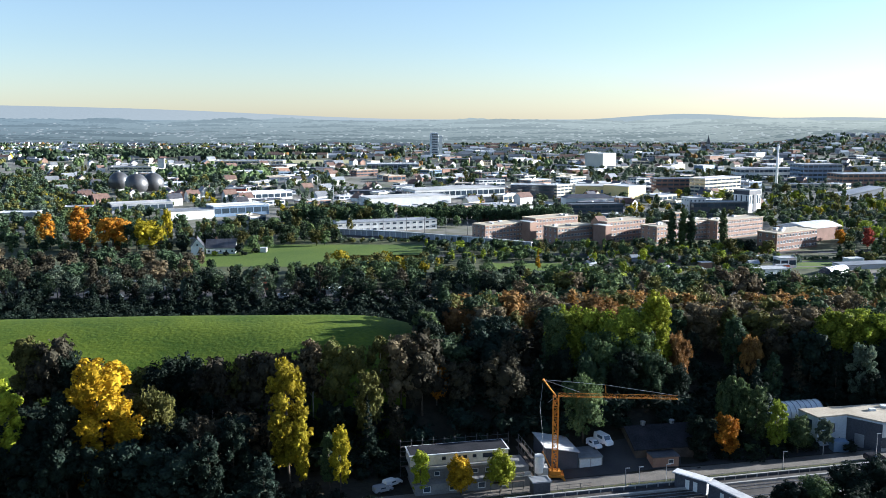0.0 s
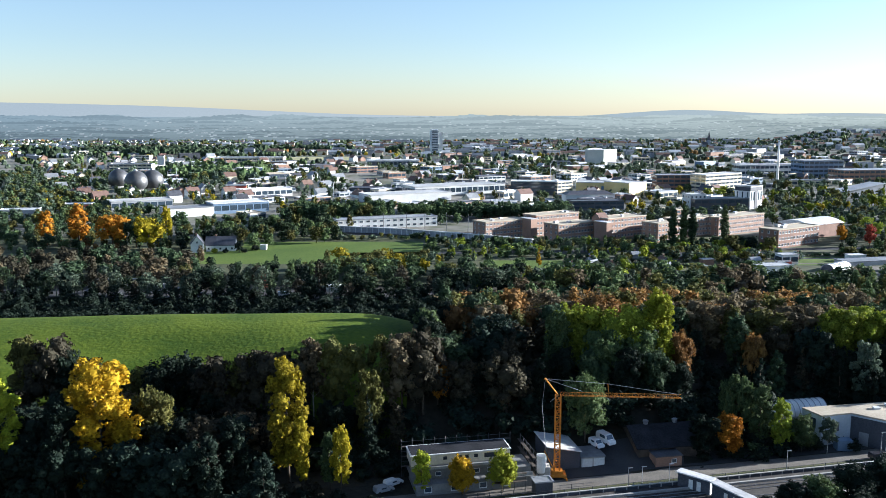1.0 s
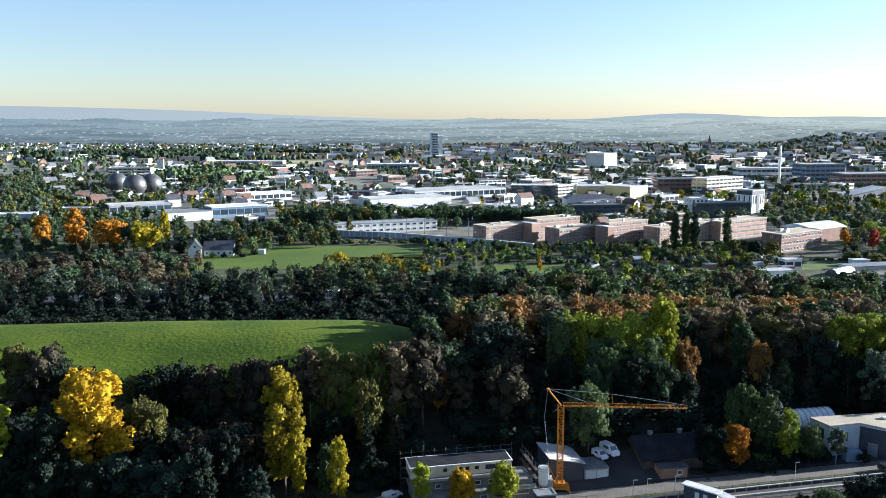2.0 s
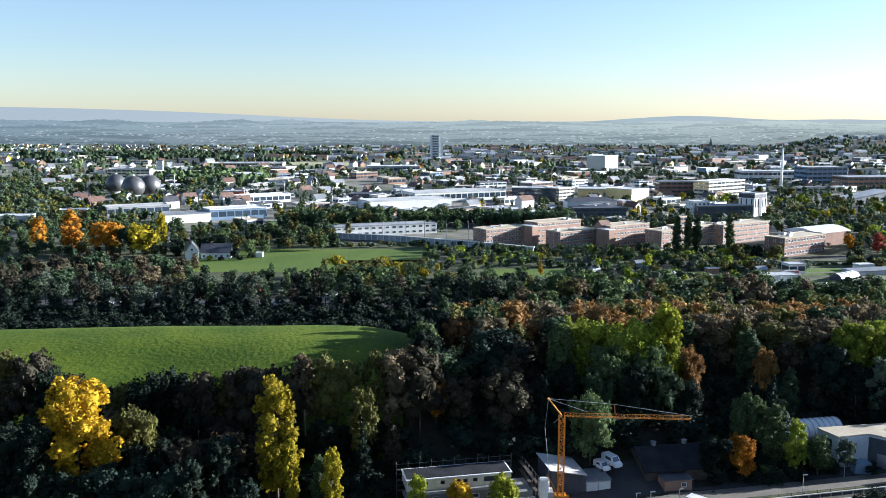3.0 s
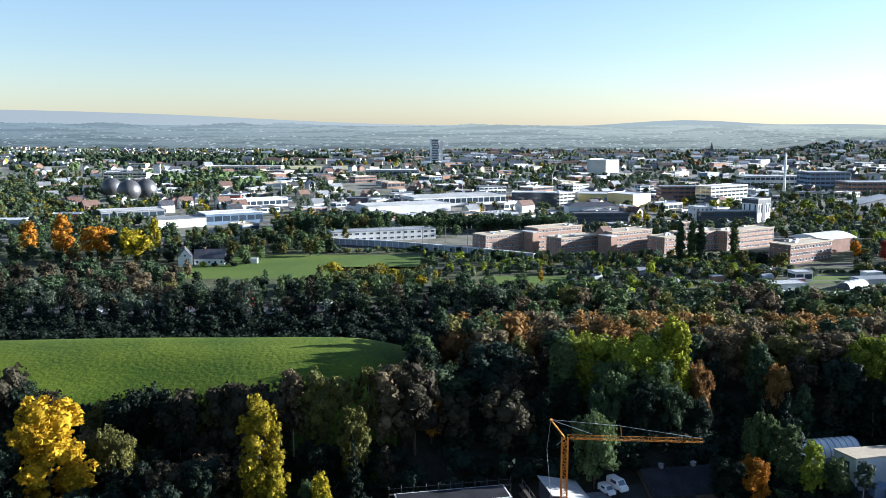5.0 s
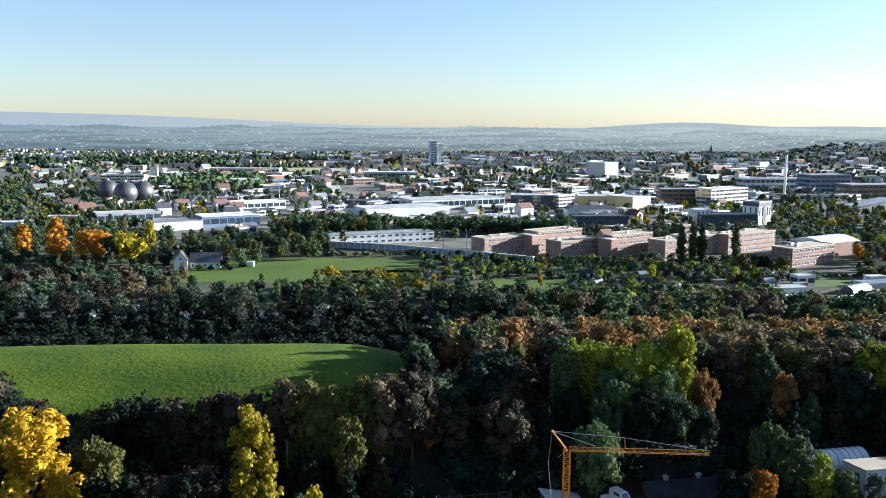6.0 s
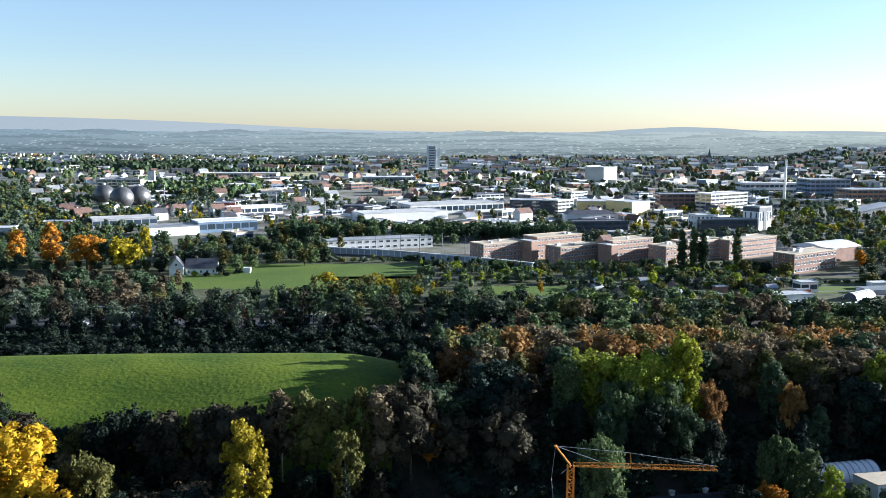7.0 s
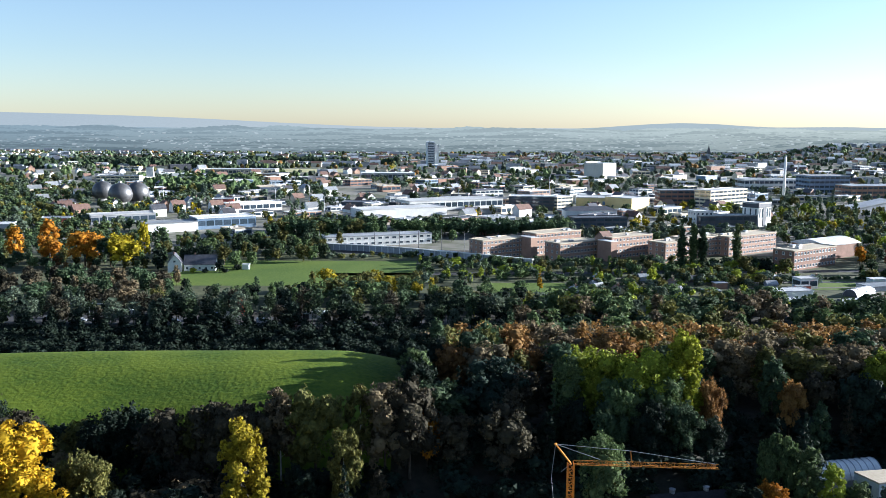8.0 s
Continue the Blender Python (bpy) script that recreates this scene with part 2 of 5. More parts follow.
# building blocks
class Shape:
    """Collects faces; ob() links them as one mesh object."""

    def __init__(self):
        self.v, self.f = [], []

    def add(self, verts, faces):
        k = len(self.v)
        self.v += [tuple(p) for p in verts]
        self.f += [tuple(i + k for i in q) for q in faces]
        return self

    def box(self, x0, x1, y0, y1, z0, z1):
        return self.add([(x, y, z) for z in (z0, z1) for y in (y0, y1) for x in (x0, x1)],
                        [(0, 2, 3, 1), (4, 5, 7, 6), (0, 1, 5, 4), (1, 3, 7, 5), (3, 2, 6, 7), (2, 0, 4, 6)])

    def beam(self, a, b, w, h=None):
        """A square bar from a to b."""
        a, b, h = Vector(a), Vector(b), h or w
        way = (b - a).normalized()
        side = way.cross(Vector((0, 0, 1)))
        side = side.normalized() if side.length > 1e-3 else Vector((1, 0, 0))
        up = side.cross(way)
        c = [(s * w / 2, t * h / 2) for s, t in ((-1, -1), (1, -1), (1, 1), (-1, 1))]
        return self.add([p + side * s + up * t for p in (a, b) for s, t in c],
                        [(0, 1, 2, 3), (7, 6, 5, 4), (0, 4, 5, 1), (1, 5, 6, 2), (2, 6, 7, 3), (3, 7, 4, 0)])

    def tube(self, a, b, r0, r1, n=8):
        a, b = Vector(a), Vector(b)
        way = (b - a).normalized()
        side = way.orthogonal().normalized()
        up = way.cross(side)
        ring = [side * math.cos(k * math.tau / n) + up * math.sin(k * math.tau / n) for k in range(n)]
        return self.add([a + q * r0 for q in ring] + [b + q * r1 for q in ring],
                        [(k, (k + 1) % n, n + (k + 1) % n, n + k) for k in range(n)] + [tuple(range(n))[::-1], tuple(range(n, 2 * n))])

    def gable(self, x0, x1, y0, y1, z0, z1, over=0.4, thick=0.25):
        """A pitched roof with its ridge along x, as two thick slabs."""
        ym = (y0 + y1) / 2
        drop = (z1 - z0) / (ym - y0) * over
        for ya in (y0 - over, y1 + over):
            p = [(x0 - over, ya, z0 - drop), (x1 + over, ya, z0 - drop), (x1 + over, ym, z1), (x0 - over, ym, z1)]
            q = [(x, y, z + thick) for x, y, z in p]
            self.add(p + q, [(0, 3, 2, 1), (4, 5, 6, 7), (0, 1, 5, 4), (1, 2, 6, 5), (2, 3, 7, 6), (3, 0, 4, 7)])
        return self

    def gable_walls(self, x0, x1, y0, y1, z0, z1, zr):
        """A house body with its gables up to the ridge height zr."""
        ym = (y0 + y1) / 2
        prof = [(y0, z0), (y1, z0), (y1, z1), (ym, zr), (y0, z1)]
        return self.add([(x, y, z) for x in (x0, x1) for y, z in prof],
                        [(0, 4, 3, 2, 1), (5, 6, 7, 8, 9)] + [(k, (k + 1) % 5, 5 + (k + 1) % 5, 5 + k) for k in range(5)])

    def mesh(self, name, mat, smooth=False):
        me = bpy.data.meshes.new(name)
        me.from_pydata(self.v, [], self.f)
        if mat:
            me.materials.append(mat)
        if smooth:
            me.polygons.foreach_set("use_smooth", [True] * len(me.polygons))
        me.update()
        return me

    def ob(self, name, mat, parent=None, label="", smooth=False):
        o = new(name, self.mesh(name, mat, smooth))
        o.parent = parent
        return tagged(o, label)


def part(name, mesh, parent, at=(0, 0, 0), label="", turn=0.0, size=(1, 1, 1)):
    """A further object on a shared mesh, under its thing."""
    o = new(name, mesh)
    o.parent = parent
    o.matrix_basis = pose(*at, 0, 0, turn) @ Matrix.Diagonal((*size, 1))
    return tagged(o, label)


def thing(name, x, y, z, turn, label, category, group="", kind=""):
    o = new(name)
    o.matrix_basis = pose(x, y, z, 0, 0, turn)
    return tagged(o, label, category, group, kind)


def ramp(a, b, v):
    v = min(1.0, max(0.0, (v - a) / (b - a)))
    return v * v * (3 - 2 * v)


def terrain(x, y):
    """The height of the ground: valley floor, the wooded hill with its meadow, far hills."""
    left = 1 - ramp(-25, 20, x)
    flat = ramp(50, 70, x)
    rise = ramp(184 + 26 * flat, 213 + 16 * flat, y + 6 * math.sin(x * 0.03) * (1 - flat))
    fall = 1 - ramp(252, 305, y - 0.03 * x)
    crest = 8.5 + 5.0 * left + left * 3.7 * ramp(203, 243, y) + 0.5 * math.sin(x * 0.040 + y * 0.05 + 4.2) * left + left * 0.5 * math.exp(-((x + 32) / 17) ** 2) * ramp(208, 240, y) - left * 1.0 * math.exp(-((x + 72) / 20) ** 2) * ramp(245, 215, y)
    z = crest * rise * fall * (1 - ramp(130, 220, x) * 0.6)
    if y > 600:
        z += 1.0 * math.sin(x * 0.004) * math.sin(y * 0.003) * ramp(600, 1500, y)
    if y > 1500:
        u = x / y
        z += 44 * ramp(2300, 4600, y)
        z += (14 + 34 * math.exp(-((u - 0.28) / 0.12) ** 2) + 26 * math.exp(-((u - 0.56) / 0.10) ** 2)) * ramp(3300, 4500, y) * ramp(0.04, 0.2, u)
        z += 26 * ramp(1500, 2300, y) * ramp(0.36, 0.46, u)
    return z


# ground: one sheet to the horizon
def sheet(name, xs, ys, mat, lift, label, category, shape=None):
    s = Shape()
    s.v = [(x, y, terrain(x, y) + lift) for y in ys for x in (xs if shape is None else [shape(t, y) for t in xs])]
    n = len(xs)
    s.f = [(j * n + i, j * n + i + 1, (j + 1) * n + i + 1, (j + 1) * n + i) for j in range(len(ys) - 1) for i in range(n - 1)]
    o = s.ob(name, mat, None, "", True)
    return tagged(o, label, category, "", "structure")


span = [k / 60 for k in range(-60, 61)]
GROUND_Y = [-600, -300, -100, 0, 60, 110, 150, 170] + list(range(178, 330, 4)) + [340, 360, 400, 450, 500, 560, 620, 700, 800, 900, 1000, 1150, 1300, 1500] + list(range(1650, 2340, 100)) + [2350]
sheet("ground", span, GROUND_Y, FOREST_FLOOR, 0, "dark wooded and built-up ground of the wide valley", "ground", (lambda t, y: t * (260 + 0.75 * max(0, y) + 0.25 * abs(min(0, y)))))
GARDEN_Y = [386, 400, 420, 440, 470, 500, 530, 546]
sheet("garden_ground", span, GARDEN_Y, GARDEN, 0.05, "patchy ground of gardens, hedges and yards", "ground", lambda t, y: t * (0.62 * y))
TOWN_Y = [545, 600, 700, 800, 900, 1000, 1150, 1300, 1500, 1700, 1900, 2100, 2200, 2345]
sheet("town_ground", span, TOWN_Y, URBAN, 0.08, "built-up ground of streets, yards and gardens", "ground", lambda t, y: t * (0.62 * y))
span_far = [k / 120 for k in range(-120, 121)]


def ridge(name, y0, y1, mat, height, label):
    """A far range of hills: the ground goes on behind the town and rises to its crest."""
    s, n, rows = Shape(), len(span_far), 10
    for j in range(rows + 1):
        y = y0 + (y1 - y0) * j / rows
        for t in span_far:
            x = t * 0.75 * y
            s.v.append((x, y, (terrain(x, y0) - 0.3 if y0 < 2400 else 15) * (1 - j / rows) + height(x / y) * ramp(0, rows, j) + (0 if j == 0 else 1.5 * noise.noise((x * 0.01, y * 0.01, 0)))))
    s.f = [(j * n + i, j * n + i + 1, (j + 1) * n + i + 1, (j + 1) * n + i) for j in range(rows) for i in range(n - 1)]
    o = s.ob(name, mat, None, "", True)
    return tagged(o, label, "hills", "", "structure")


def plain(x, y):
    """The height of the hazy plain behind the town."""
    j = min(1, max(0, (y - 2330) / 1970))
    u = x / y
    return (terrain(x, 2330) - 0.3) * (1 - j) + (56 + 6 * ramp(0.1, -0.5, u) + 3 * math.sin(u * 23)) * ramp(0, 1, j)


def treeline(y, top, seed):
    """A far strip of wood: a long bank with an uneven crest of treetops."""
    s, n = Shape(), 560
    for k in range(n + 1):
        x = (k / n - 0.5) * 1.3 * y
        u = noise.noise((x * 0.0035, seed * 3.1, 0)) + 0.12
        h = max(-0.25, u) * top * 1.7 + top * 0.45 * (noise.noise((x * 0.02, seed * 7.3, 1)) + noise.noise((x * 0.06, seed, 2)) + 0.7 * noise.noise((x * 0.15, seed, 3)))
        z = plain(x, y)
        s.v += [(x, y - 12, z - 6), (x, y, z + max(-4, h)), (x, y + 20, z - 6)]
    s.f = [(3 * k + j, 3 * k + 3 + j, 3 * k + 4 + j, 3 * k + 1 + j) for k in range(n) for j in (0, 1)]
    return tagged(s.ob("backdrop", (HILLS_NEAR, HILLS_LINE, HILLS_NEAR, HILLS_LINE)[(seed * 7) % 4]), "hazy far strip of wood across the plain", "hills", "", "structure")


# these sheets and strips glow with the painted haze
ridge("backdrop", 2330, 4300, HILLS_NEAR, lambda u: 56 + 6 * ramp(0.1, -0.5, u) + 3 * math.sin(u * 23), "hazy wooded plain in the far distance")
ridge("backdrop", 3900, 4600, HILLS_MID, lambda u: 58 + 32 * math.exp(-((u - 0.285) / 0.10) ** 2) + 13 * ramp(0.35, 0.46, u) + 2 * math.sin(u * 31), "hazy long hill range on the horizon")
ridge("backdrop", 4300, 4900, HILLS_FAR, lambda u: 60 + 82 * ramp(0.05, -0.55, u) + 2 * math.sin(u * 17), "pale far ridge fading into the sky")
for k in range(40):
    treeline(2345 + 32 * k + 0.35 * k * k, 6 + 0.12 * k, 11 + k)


# trees: each kind is modelled in a few variants; every tree has a trunk with limbs and a crown of many leaves
def crown(name, seed, lobes, n, leaf, droop=0.0, core=0.8):
    """Leaves on the shells of many small clumps that sit on the main lobes (x, y, z, radius, height factor), with a dense inside."""
    rng = np.random.default_rng(seed)
    L = np.array(lobes)
    if n > 700:
        tufts = []
        for x, y, z, rad, h in lobes:
            for _ in range(14 if n > 6000 else 6):
                w = rng.normal(size=3)
                w[2] = w[2] * 0.8 + 0.2
                w /= np.linalg.norm(w)
                q = rad * rng.uniform(0.16, 0.36)
                tufts.append((x + w[0] * rad, y + w[1] * rad, z + w[2] * rad * h * 1.02, q, rng.uniform(0.8, 1.25)))
        T = np.array(tufts)
        L = np.concatenate([L * np.array([1, 1, 1, 0.72, 1]), T])
    area = L[:, 3] ** 2 * L[:, 4]
    pick = rng.choice(len(L), n, p=area / area.sum())
    d = rng.normal(size=(n, 3))
    d[:, 2] += 0.25
    d /= np.linalg.norm(d, axis=1)[:, None]
    r = L[pick, 3] * rng.uniform(0.62, 1.14, n)
    c = L[pick, :3] + d * r[:, None] * np.stack([np.ones(n), np.ones(n), L[pick, 4]], 1)
    nor = d * 0.7 + rng.normal(size=(n, 3)) * 0.6 + np.array([0, 0, 0.25])
    nor /= np.linalg.norm(nor, axis=1)[:, None]
    t = np.cross(nor, rng.normal(size=(n, 3)))
    t /= np.linalg.norm(t, axis=1)[:, None]
    b = np.cross(nor, t)
    if droop:
        b = b * (1 - droop) + np.array([0, 0, -droop * 1.5])
    s = leaf * rng.uniform(0.55, 1.35, n)[:, None]
    V = np.stack([c - t * s * 0.55, c + t * s * 0.5 - b * s * 0.35, c + t * s * 0.2 + b * s * 0.6], 1).reshape(-1, 3)
    verts, faces = V.tolist(), np.arange(3 * n).reshape(n, 3).tolist()
    if core:
        ball = bmesh.new()
        bmesh.ops.create_icosphere(ball, subdivisions=1 if n < 1200 else 2, radius=1)
        bv = np.array([v.co for v in ball.verts])
        bf = [[v.index for v in f.verts] for f in ball.faces]
        ball.free()
        for x, y, z, rad, h in (lobes if n > 1000 else lobes[::2]):
            k = len(verts)
            w = bv * rad * core * (1.0 if n > 1000 else 1.12) * rng.uniform(0.85, 1.1, (len(bv), 1)) * np.array([1, 1, h]) + np.array([x, y, z])
            verts += w.tolist()
            faces += [[i + k for i in q] for q in bf]
    me = bpy.data.meshes.new(name)
    me.from_pydata(verts, [], faces)
    me.materials.append(LEAF["green"])
    me.update()
    return me


def trunk(name, seed, h, r, limbs, reach, mat):
    rnd = random.Random(seed)
    s = Shape().tube((0, 0, -0.6), (0, 0, h * 0.5), r, r * 0.6, 7).tube((0, 0, h * 0.5), (rnd.uniform(-.3, .3), rnd.uniform(-.3, .3), h), r * 0.6, r * 0.15, 6)
    for k in range(limbs):
        a, z = rnd.uniform(0, 6.28), h * rnd.uniform(0.35, 0.8)
        q = reach * rnd.uniform(0.5, 0.95)
        s.tube((0, 0, z), (q * math.cos(a), q * math.sin(a), z + q * rnd.uniform(0.4, 1.1)), r * 0.35, r * 0.08, 4)
    return s.mesh(name, mat, True)


def lobes_of(kind, seed):
    """Crown lobes, total height and trunk radius of one variant."""
    rnd = random.Random(seed)
    u = rnd.uniform
    if kind == "round":
        out = [(0, 0, 10.5, 4.2, 1.15)]
        for k in range(16):
            a, e = k * 2.4 + u(-.4, .4), u(-1.05, 1.0)
            q = 4.3 * math.sqrt(max(0.05, 1 - e * e * 0.7))
            out.append((q * math.cos(a), q * math.sin(a), 10.2 + 5.2 * e, u(1.7, 2.8), u(0.8, 1.1)))
        return out, 17, 0.35, 5
    if kind == "tall":
        out = []
        for k in range(17):
            z = 5 + 15.5 * k / 16
            w = 3.1 * math.sin(math.pi * min(1, max(0.06, (z - 3) / 19.5)) ** 0.8) + 0.5
            a = k * 2.4 + u(-.5, .5)
            out.append((w * 0.75 * math.cos(a), w * 0.75 * math.sin(a), z, u(1.4, 2.3), u(1.0, 1.5)))
        return out, 22, 0.35, 5
    if kind == "poplar":
        out = []
        for k in range(15):
            z = 3 + 20 * k / 14
            w = 1.1 * math.sin(math.pi * min(1, (z - 0.5) / 24.5)) + 0.15
            a = k * 2.4
            out.append((w * 0.6 * math.cos(a), w * 0.6 * math.sin(a), z, w * 0.75 + u(0.3, 0.6), 1.9))
        return out, 24.5, 0.3, 3
    if kind == "conifer":
        out = []
        for k in range(20):
            z = 3 + 15 * k / 19
            w = 3.3 * (1 - (z - 1) / 18.5)
            a = k * 2.4
            out.append((w * 0.55 * math.cos(a), w * 0.55 * math.sin(a), z, max(0.35, w * 0.52), 0.75))
        return out, 18.5, 0.28, 2
    if kind == "weeping":
        out = [(0, 0, 10, 2.5, 1.0)]
        for k in range(11):
            a = k * 2.4
            out.append((2.6 * math.cos(a), 2.6 * math.sin(a), u(6.5, 9.5), u(1.1, 1.7), u(1.7, 2.4)))
        return out, 12.5, 0.4, 4
    if kind == "bush":
        out = [(0, 0, 1.8, 1.7, 1.0)]
        for k in range(7):
            a = k * 0.95 + u(-.3, .3)
            out.append((1.5 * math.cos(a), 1.5 * math.sin(a), u(1.1, 2.9), u(0.8, 1.4), u(0.8, 1.1)))
        return out, 4.5, 0.12, 4
    # sparse: thin crown of fine branches
    out = []
    for k in range(12):
        a, z = k * 2.4, 7 + 9 * k / 11
        w = 3.2 * (1 - abs(z - 11) / 8)
        out.append((w * math.cos(a), w * math.sin(a), z, u(1.2, 2.0), u(0.9, 1.3)))
    return out, 17.5, 0.22, 9


LIBRARY = {}


def variants(kind, fine):
    """Trunk and crown meshes of a kind; fine for trees near the flight path."""
    if (kind, fine) not in LIBRARY:
        made = []
        for k in range(3):
            lobes, h, r, limbs = lobes_of(kind, 17 * k + len(kind))
            scale = {"bush": 0.35, "poplar": 0.7, "sparse": 0.75, "weeping": 0.85}.get(kind, 1.0)
            n = int((400, 3000, 11000, 130, 800)[int(fine)] * scale)
            leaf = (1.68, 0.74, 0.50, 2.8, 1.05)[int(fine)] * (0.6 if kind == "bush" else 0.85 if kind in ("poplar", "conifer") else 1)
            droop = {"weeping": 0.75, "conifer": 0.35}.get(kind, 0.0)
            made.append((trunk(kind + "_trunk", k, h * 0.82, r, limbs, h * 0.17, BIRCH if kind == "sparse" else BARK),
                         crown(kind + "_crown", 5 * k + 1, lobes, n, leaf, droop, 0.35 if kind == "sparse" else 0.82 if fine == 3 else 0.66), h))
        LIBRARY[(kind, fine)] = made
    return LIBRARY[(kind, fine)]


COLOURS = {"dark": "dark green", "green": "green", "olive": "olive green", "lime": "yellow-green", "leafgreen": "fresh green", "yellow": "bright yellow", "gold": "golden yellow", "orange": "orange",
           "deep": "deep green", "umber": "dull brown", "rust": "rust-brown", "brown": "grey-brown", "red": "red", "silver": "grey-green", "spruce": "blue-green"}
KINDS = {"round": "wide-crowned broadleaf tree", "tall": "tall narrow broadleaf tree", "poplar": "slim columnar poplar", "conifer": "pointed conifer",
         "weeping": "weeping willow", "bush": "low dense shrub", "sparse": "airy pale-trunked birch"}
tree_dice = random.Random(4)


def tree(kind, x, y, h, colour, fine=True, wide=1.0, where="on the wooded slope", group="woodland trees", z=None):
    lib = variants(kind, fine)
    t, c, full = lib[tree_dice.randrange(len(lib))]
    s = h / full
    o = thing("shrub" if kind == "bush" else "tree", x, y, (terrain(x, y) if z is None else z) - 0.1, tree_dice.uniform(0, 360), f"{COLOURS[colour]} {KINDS[kind]} {where}",
              "shrub" if kind == "bush" else "tree", group)
    o.scale = (s * wide, s * wide, s)
    part("trunk", t, o)
    top = part("crown", c, o)
    top.material_slots[0].link = "OBJECT"
    top.material_slots[0].material = LEAF[colour]
    return o


def wood(x0, x1, y0, y1, step, heights, mix, fine, seed, where, group, kinds="round round tall", keep=None, wide=1.1):
    """Trees on a loose grid over a stretch of ground."""
    rnd = random.Random(seed)
    rows, cols = max(1, round((y1 - y0) / step)), max(1, round((x1 - x0) / step))
    for j in range(rows):
        for i in range(cols):
            x = x0 + (i + 0.5 + 0.5 * (j % 2) + rnd.uniform(-0.42, 0.42)) * step
            y = y0 + (j + 0.5 + rnd.uniform(-0.42, 0.42)) * step
            pick, k, h = rnd.choice(mix.split()), rnd.choice(kinds.split()), rnd.uniform(*heights)
            if keep is None or keep(x, y):
                tree(k, x, y, h, pick, fine, wide * rnd.uniform(0.85, 1.2), where, group)


def thicket(name, x0, x1, y0, y1, step, heights, mix, seed, label, kinds="round round tall", keep=None, wide=1.15, level=0):
    """A stretch of wood in which single trees cannot be told apart: leafy crowns and trunks, one object for each colour."""
    rnd = random.Random(seed)
    rows, cols = max(1, round((y1 - y0) / step)), max(1, round((x1 - x0) / step))
    sets = {}
    for j in range(rows):
        for i in range(cols):
            x = x0 + (i + 0.5 + 0.5 * (j % 2) + rnd.uniform(-0.45, 0.45)) * step
            y = y0 + (j + 0.5 + rnd.uniform(-0.45, 0.45)) * step
            pick, k, h, a, w = rnd.choice(mix.split()), rnd.choice(kinds.split()), rnd.uniform(*heights), rnd.uniform(0, 6.28), wide * rnd.uniform(0.85, 1.2)
            v = rnd.randrange(3)
            if keep is None or keep(x, y):
                sets.setdefault(pick, []).append((k, v, x, y, h, a, w))
    for colour, items in sets.items():
        V, F, total = [], [], 0
        for k, v, x, y, h, a, w in items:
            for me in variants(k, level)[v][:2]:
                key = me.name
                if key not in PLAIN:
                    PLAIN[key] = (np.array([q.co for q in me.vertices]), [tuple(p.vertices) for p in me.polygons])
                co, fs = PLAIN[key]
                s = h / variants(k, level)[v][2]
                q = co * np.array([s * w, s * w, s])
                q = np.stack([q[:, 0] * math.cos(a) - q[:, 1] * math.sin(a) + x, q[:, 0] * math.sin(a) + q[:, 1] * math.cos(a) + y, q[:, 2] + terrain(x, y)], 1)
                V.append(q)
                F += [tuple(i + total for i in p) for p in fs]
                total += len(q)
        me = bpy.data.meshes.new(name)
        me.from_pydata(np.concatenate(V).tolist(), [], F)
        me.materials.append(LEAF[colour])
        tagged(new(name, me), COLOURS[colour] + " " + label, "woods", "", "stuff")


PLAIN = {}


# open ground: meadow on the hill, fields and lawns in the valley, roads and tracks
def patch(name, x0, x1, y0, y1, mat, lift, label, category, step=6.0, turn=0.0, slant=0.0):
    """A strip of ground from x0 to x1 that runs off at a slant (metres of y per metre of x)."""
    nx, ny = max(2, int((x1 - x0) / step) + 1), max(2, int((y1 - y0) / step) + 1)
    s = Shape()
    for j in range(ny):
        for i in range(nx):
            x = x0 + (x1 - x0) * i / (nx - 1)
            y = y0 + (y1 - y0) * j / (ny - 1) + slant * (x - x0)
            s.v.append((x, y, terrain(x, y) + lift))
    s.f = [(j * nx + i, j * nx + i + 1, (j + 1) * nx + i + 1, (j + 1) * nx + i) for j in range(ny - 1) for i in range(nx - 1)]
    o = s.ob(name, mat, None, "", True)
    return tagged(o, label, category, "", "structure")


patch("meadow", -230, -9, 190, 262, GRASS, 0.25, "sunlit green meadow on the rounded hilltop", "meadow", 3.0)
patch("field", -140, -12, 442, 520, LAWN, 0.10, "green pasture between hedges and houses", "field", 6.0)
patch("lawn", 26, 62, 428, 452, LAWN, 0.10, "small lawn among garden trees", "lawn")
patch("lawn", 176, 215, 436, 462, LAWN, 0.10, "sunlit lawn beside the garden halls", "lawn")
patch("far_field", -330, -150, 1430, 1530, STUBBLE, 0.3, "pale harvested field at the edge of the woods", "field", 20)
patch("far_field", -220, 60, 2900, 3050, STUBBLE, 1.0, "pale harvested field on the distant rise", "field", 40)
patch("field", 420, 700, 700, 760, LAWN, 0.3, "green grass strip beside the far road", "field", 20)
# the road and the rail line run side by side in front of the hill
RAIL = 0.225
patch("road", -60, 190, 151.6, 156.6, GRAVEL, 0.06, "pale gravelled road along the railway", "road", 4, 0, RAIL)
patch("verge", -60, 190, 149.8, 151.5, VERGE, 0.10, "narrow dry grass verge between road and railway", "verge", 4, 0, RAIL)
patch("track_bed", -60, 190, 126.0, 149.7, BALLAST, 0.05, "dark ballast bed of the railway", "track bed", 4, 0, RAIL)
patch("yard", 20, 76, 174.9, 186.0, ASPHALT, 0.08, "worn dark asphalt yard between sheds", "yard", 4, 0, RAIL)
patch("forecourt", 76.2, 135, 187.6, 193.0, ASPHALT, 0.08, "dark asphalt forecourt before the industrial hall", "yard", 4, 0, RAIL)
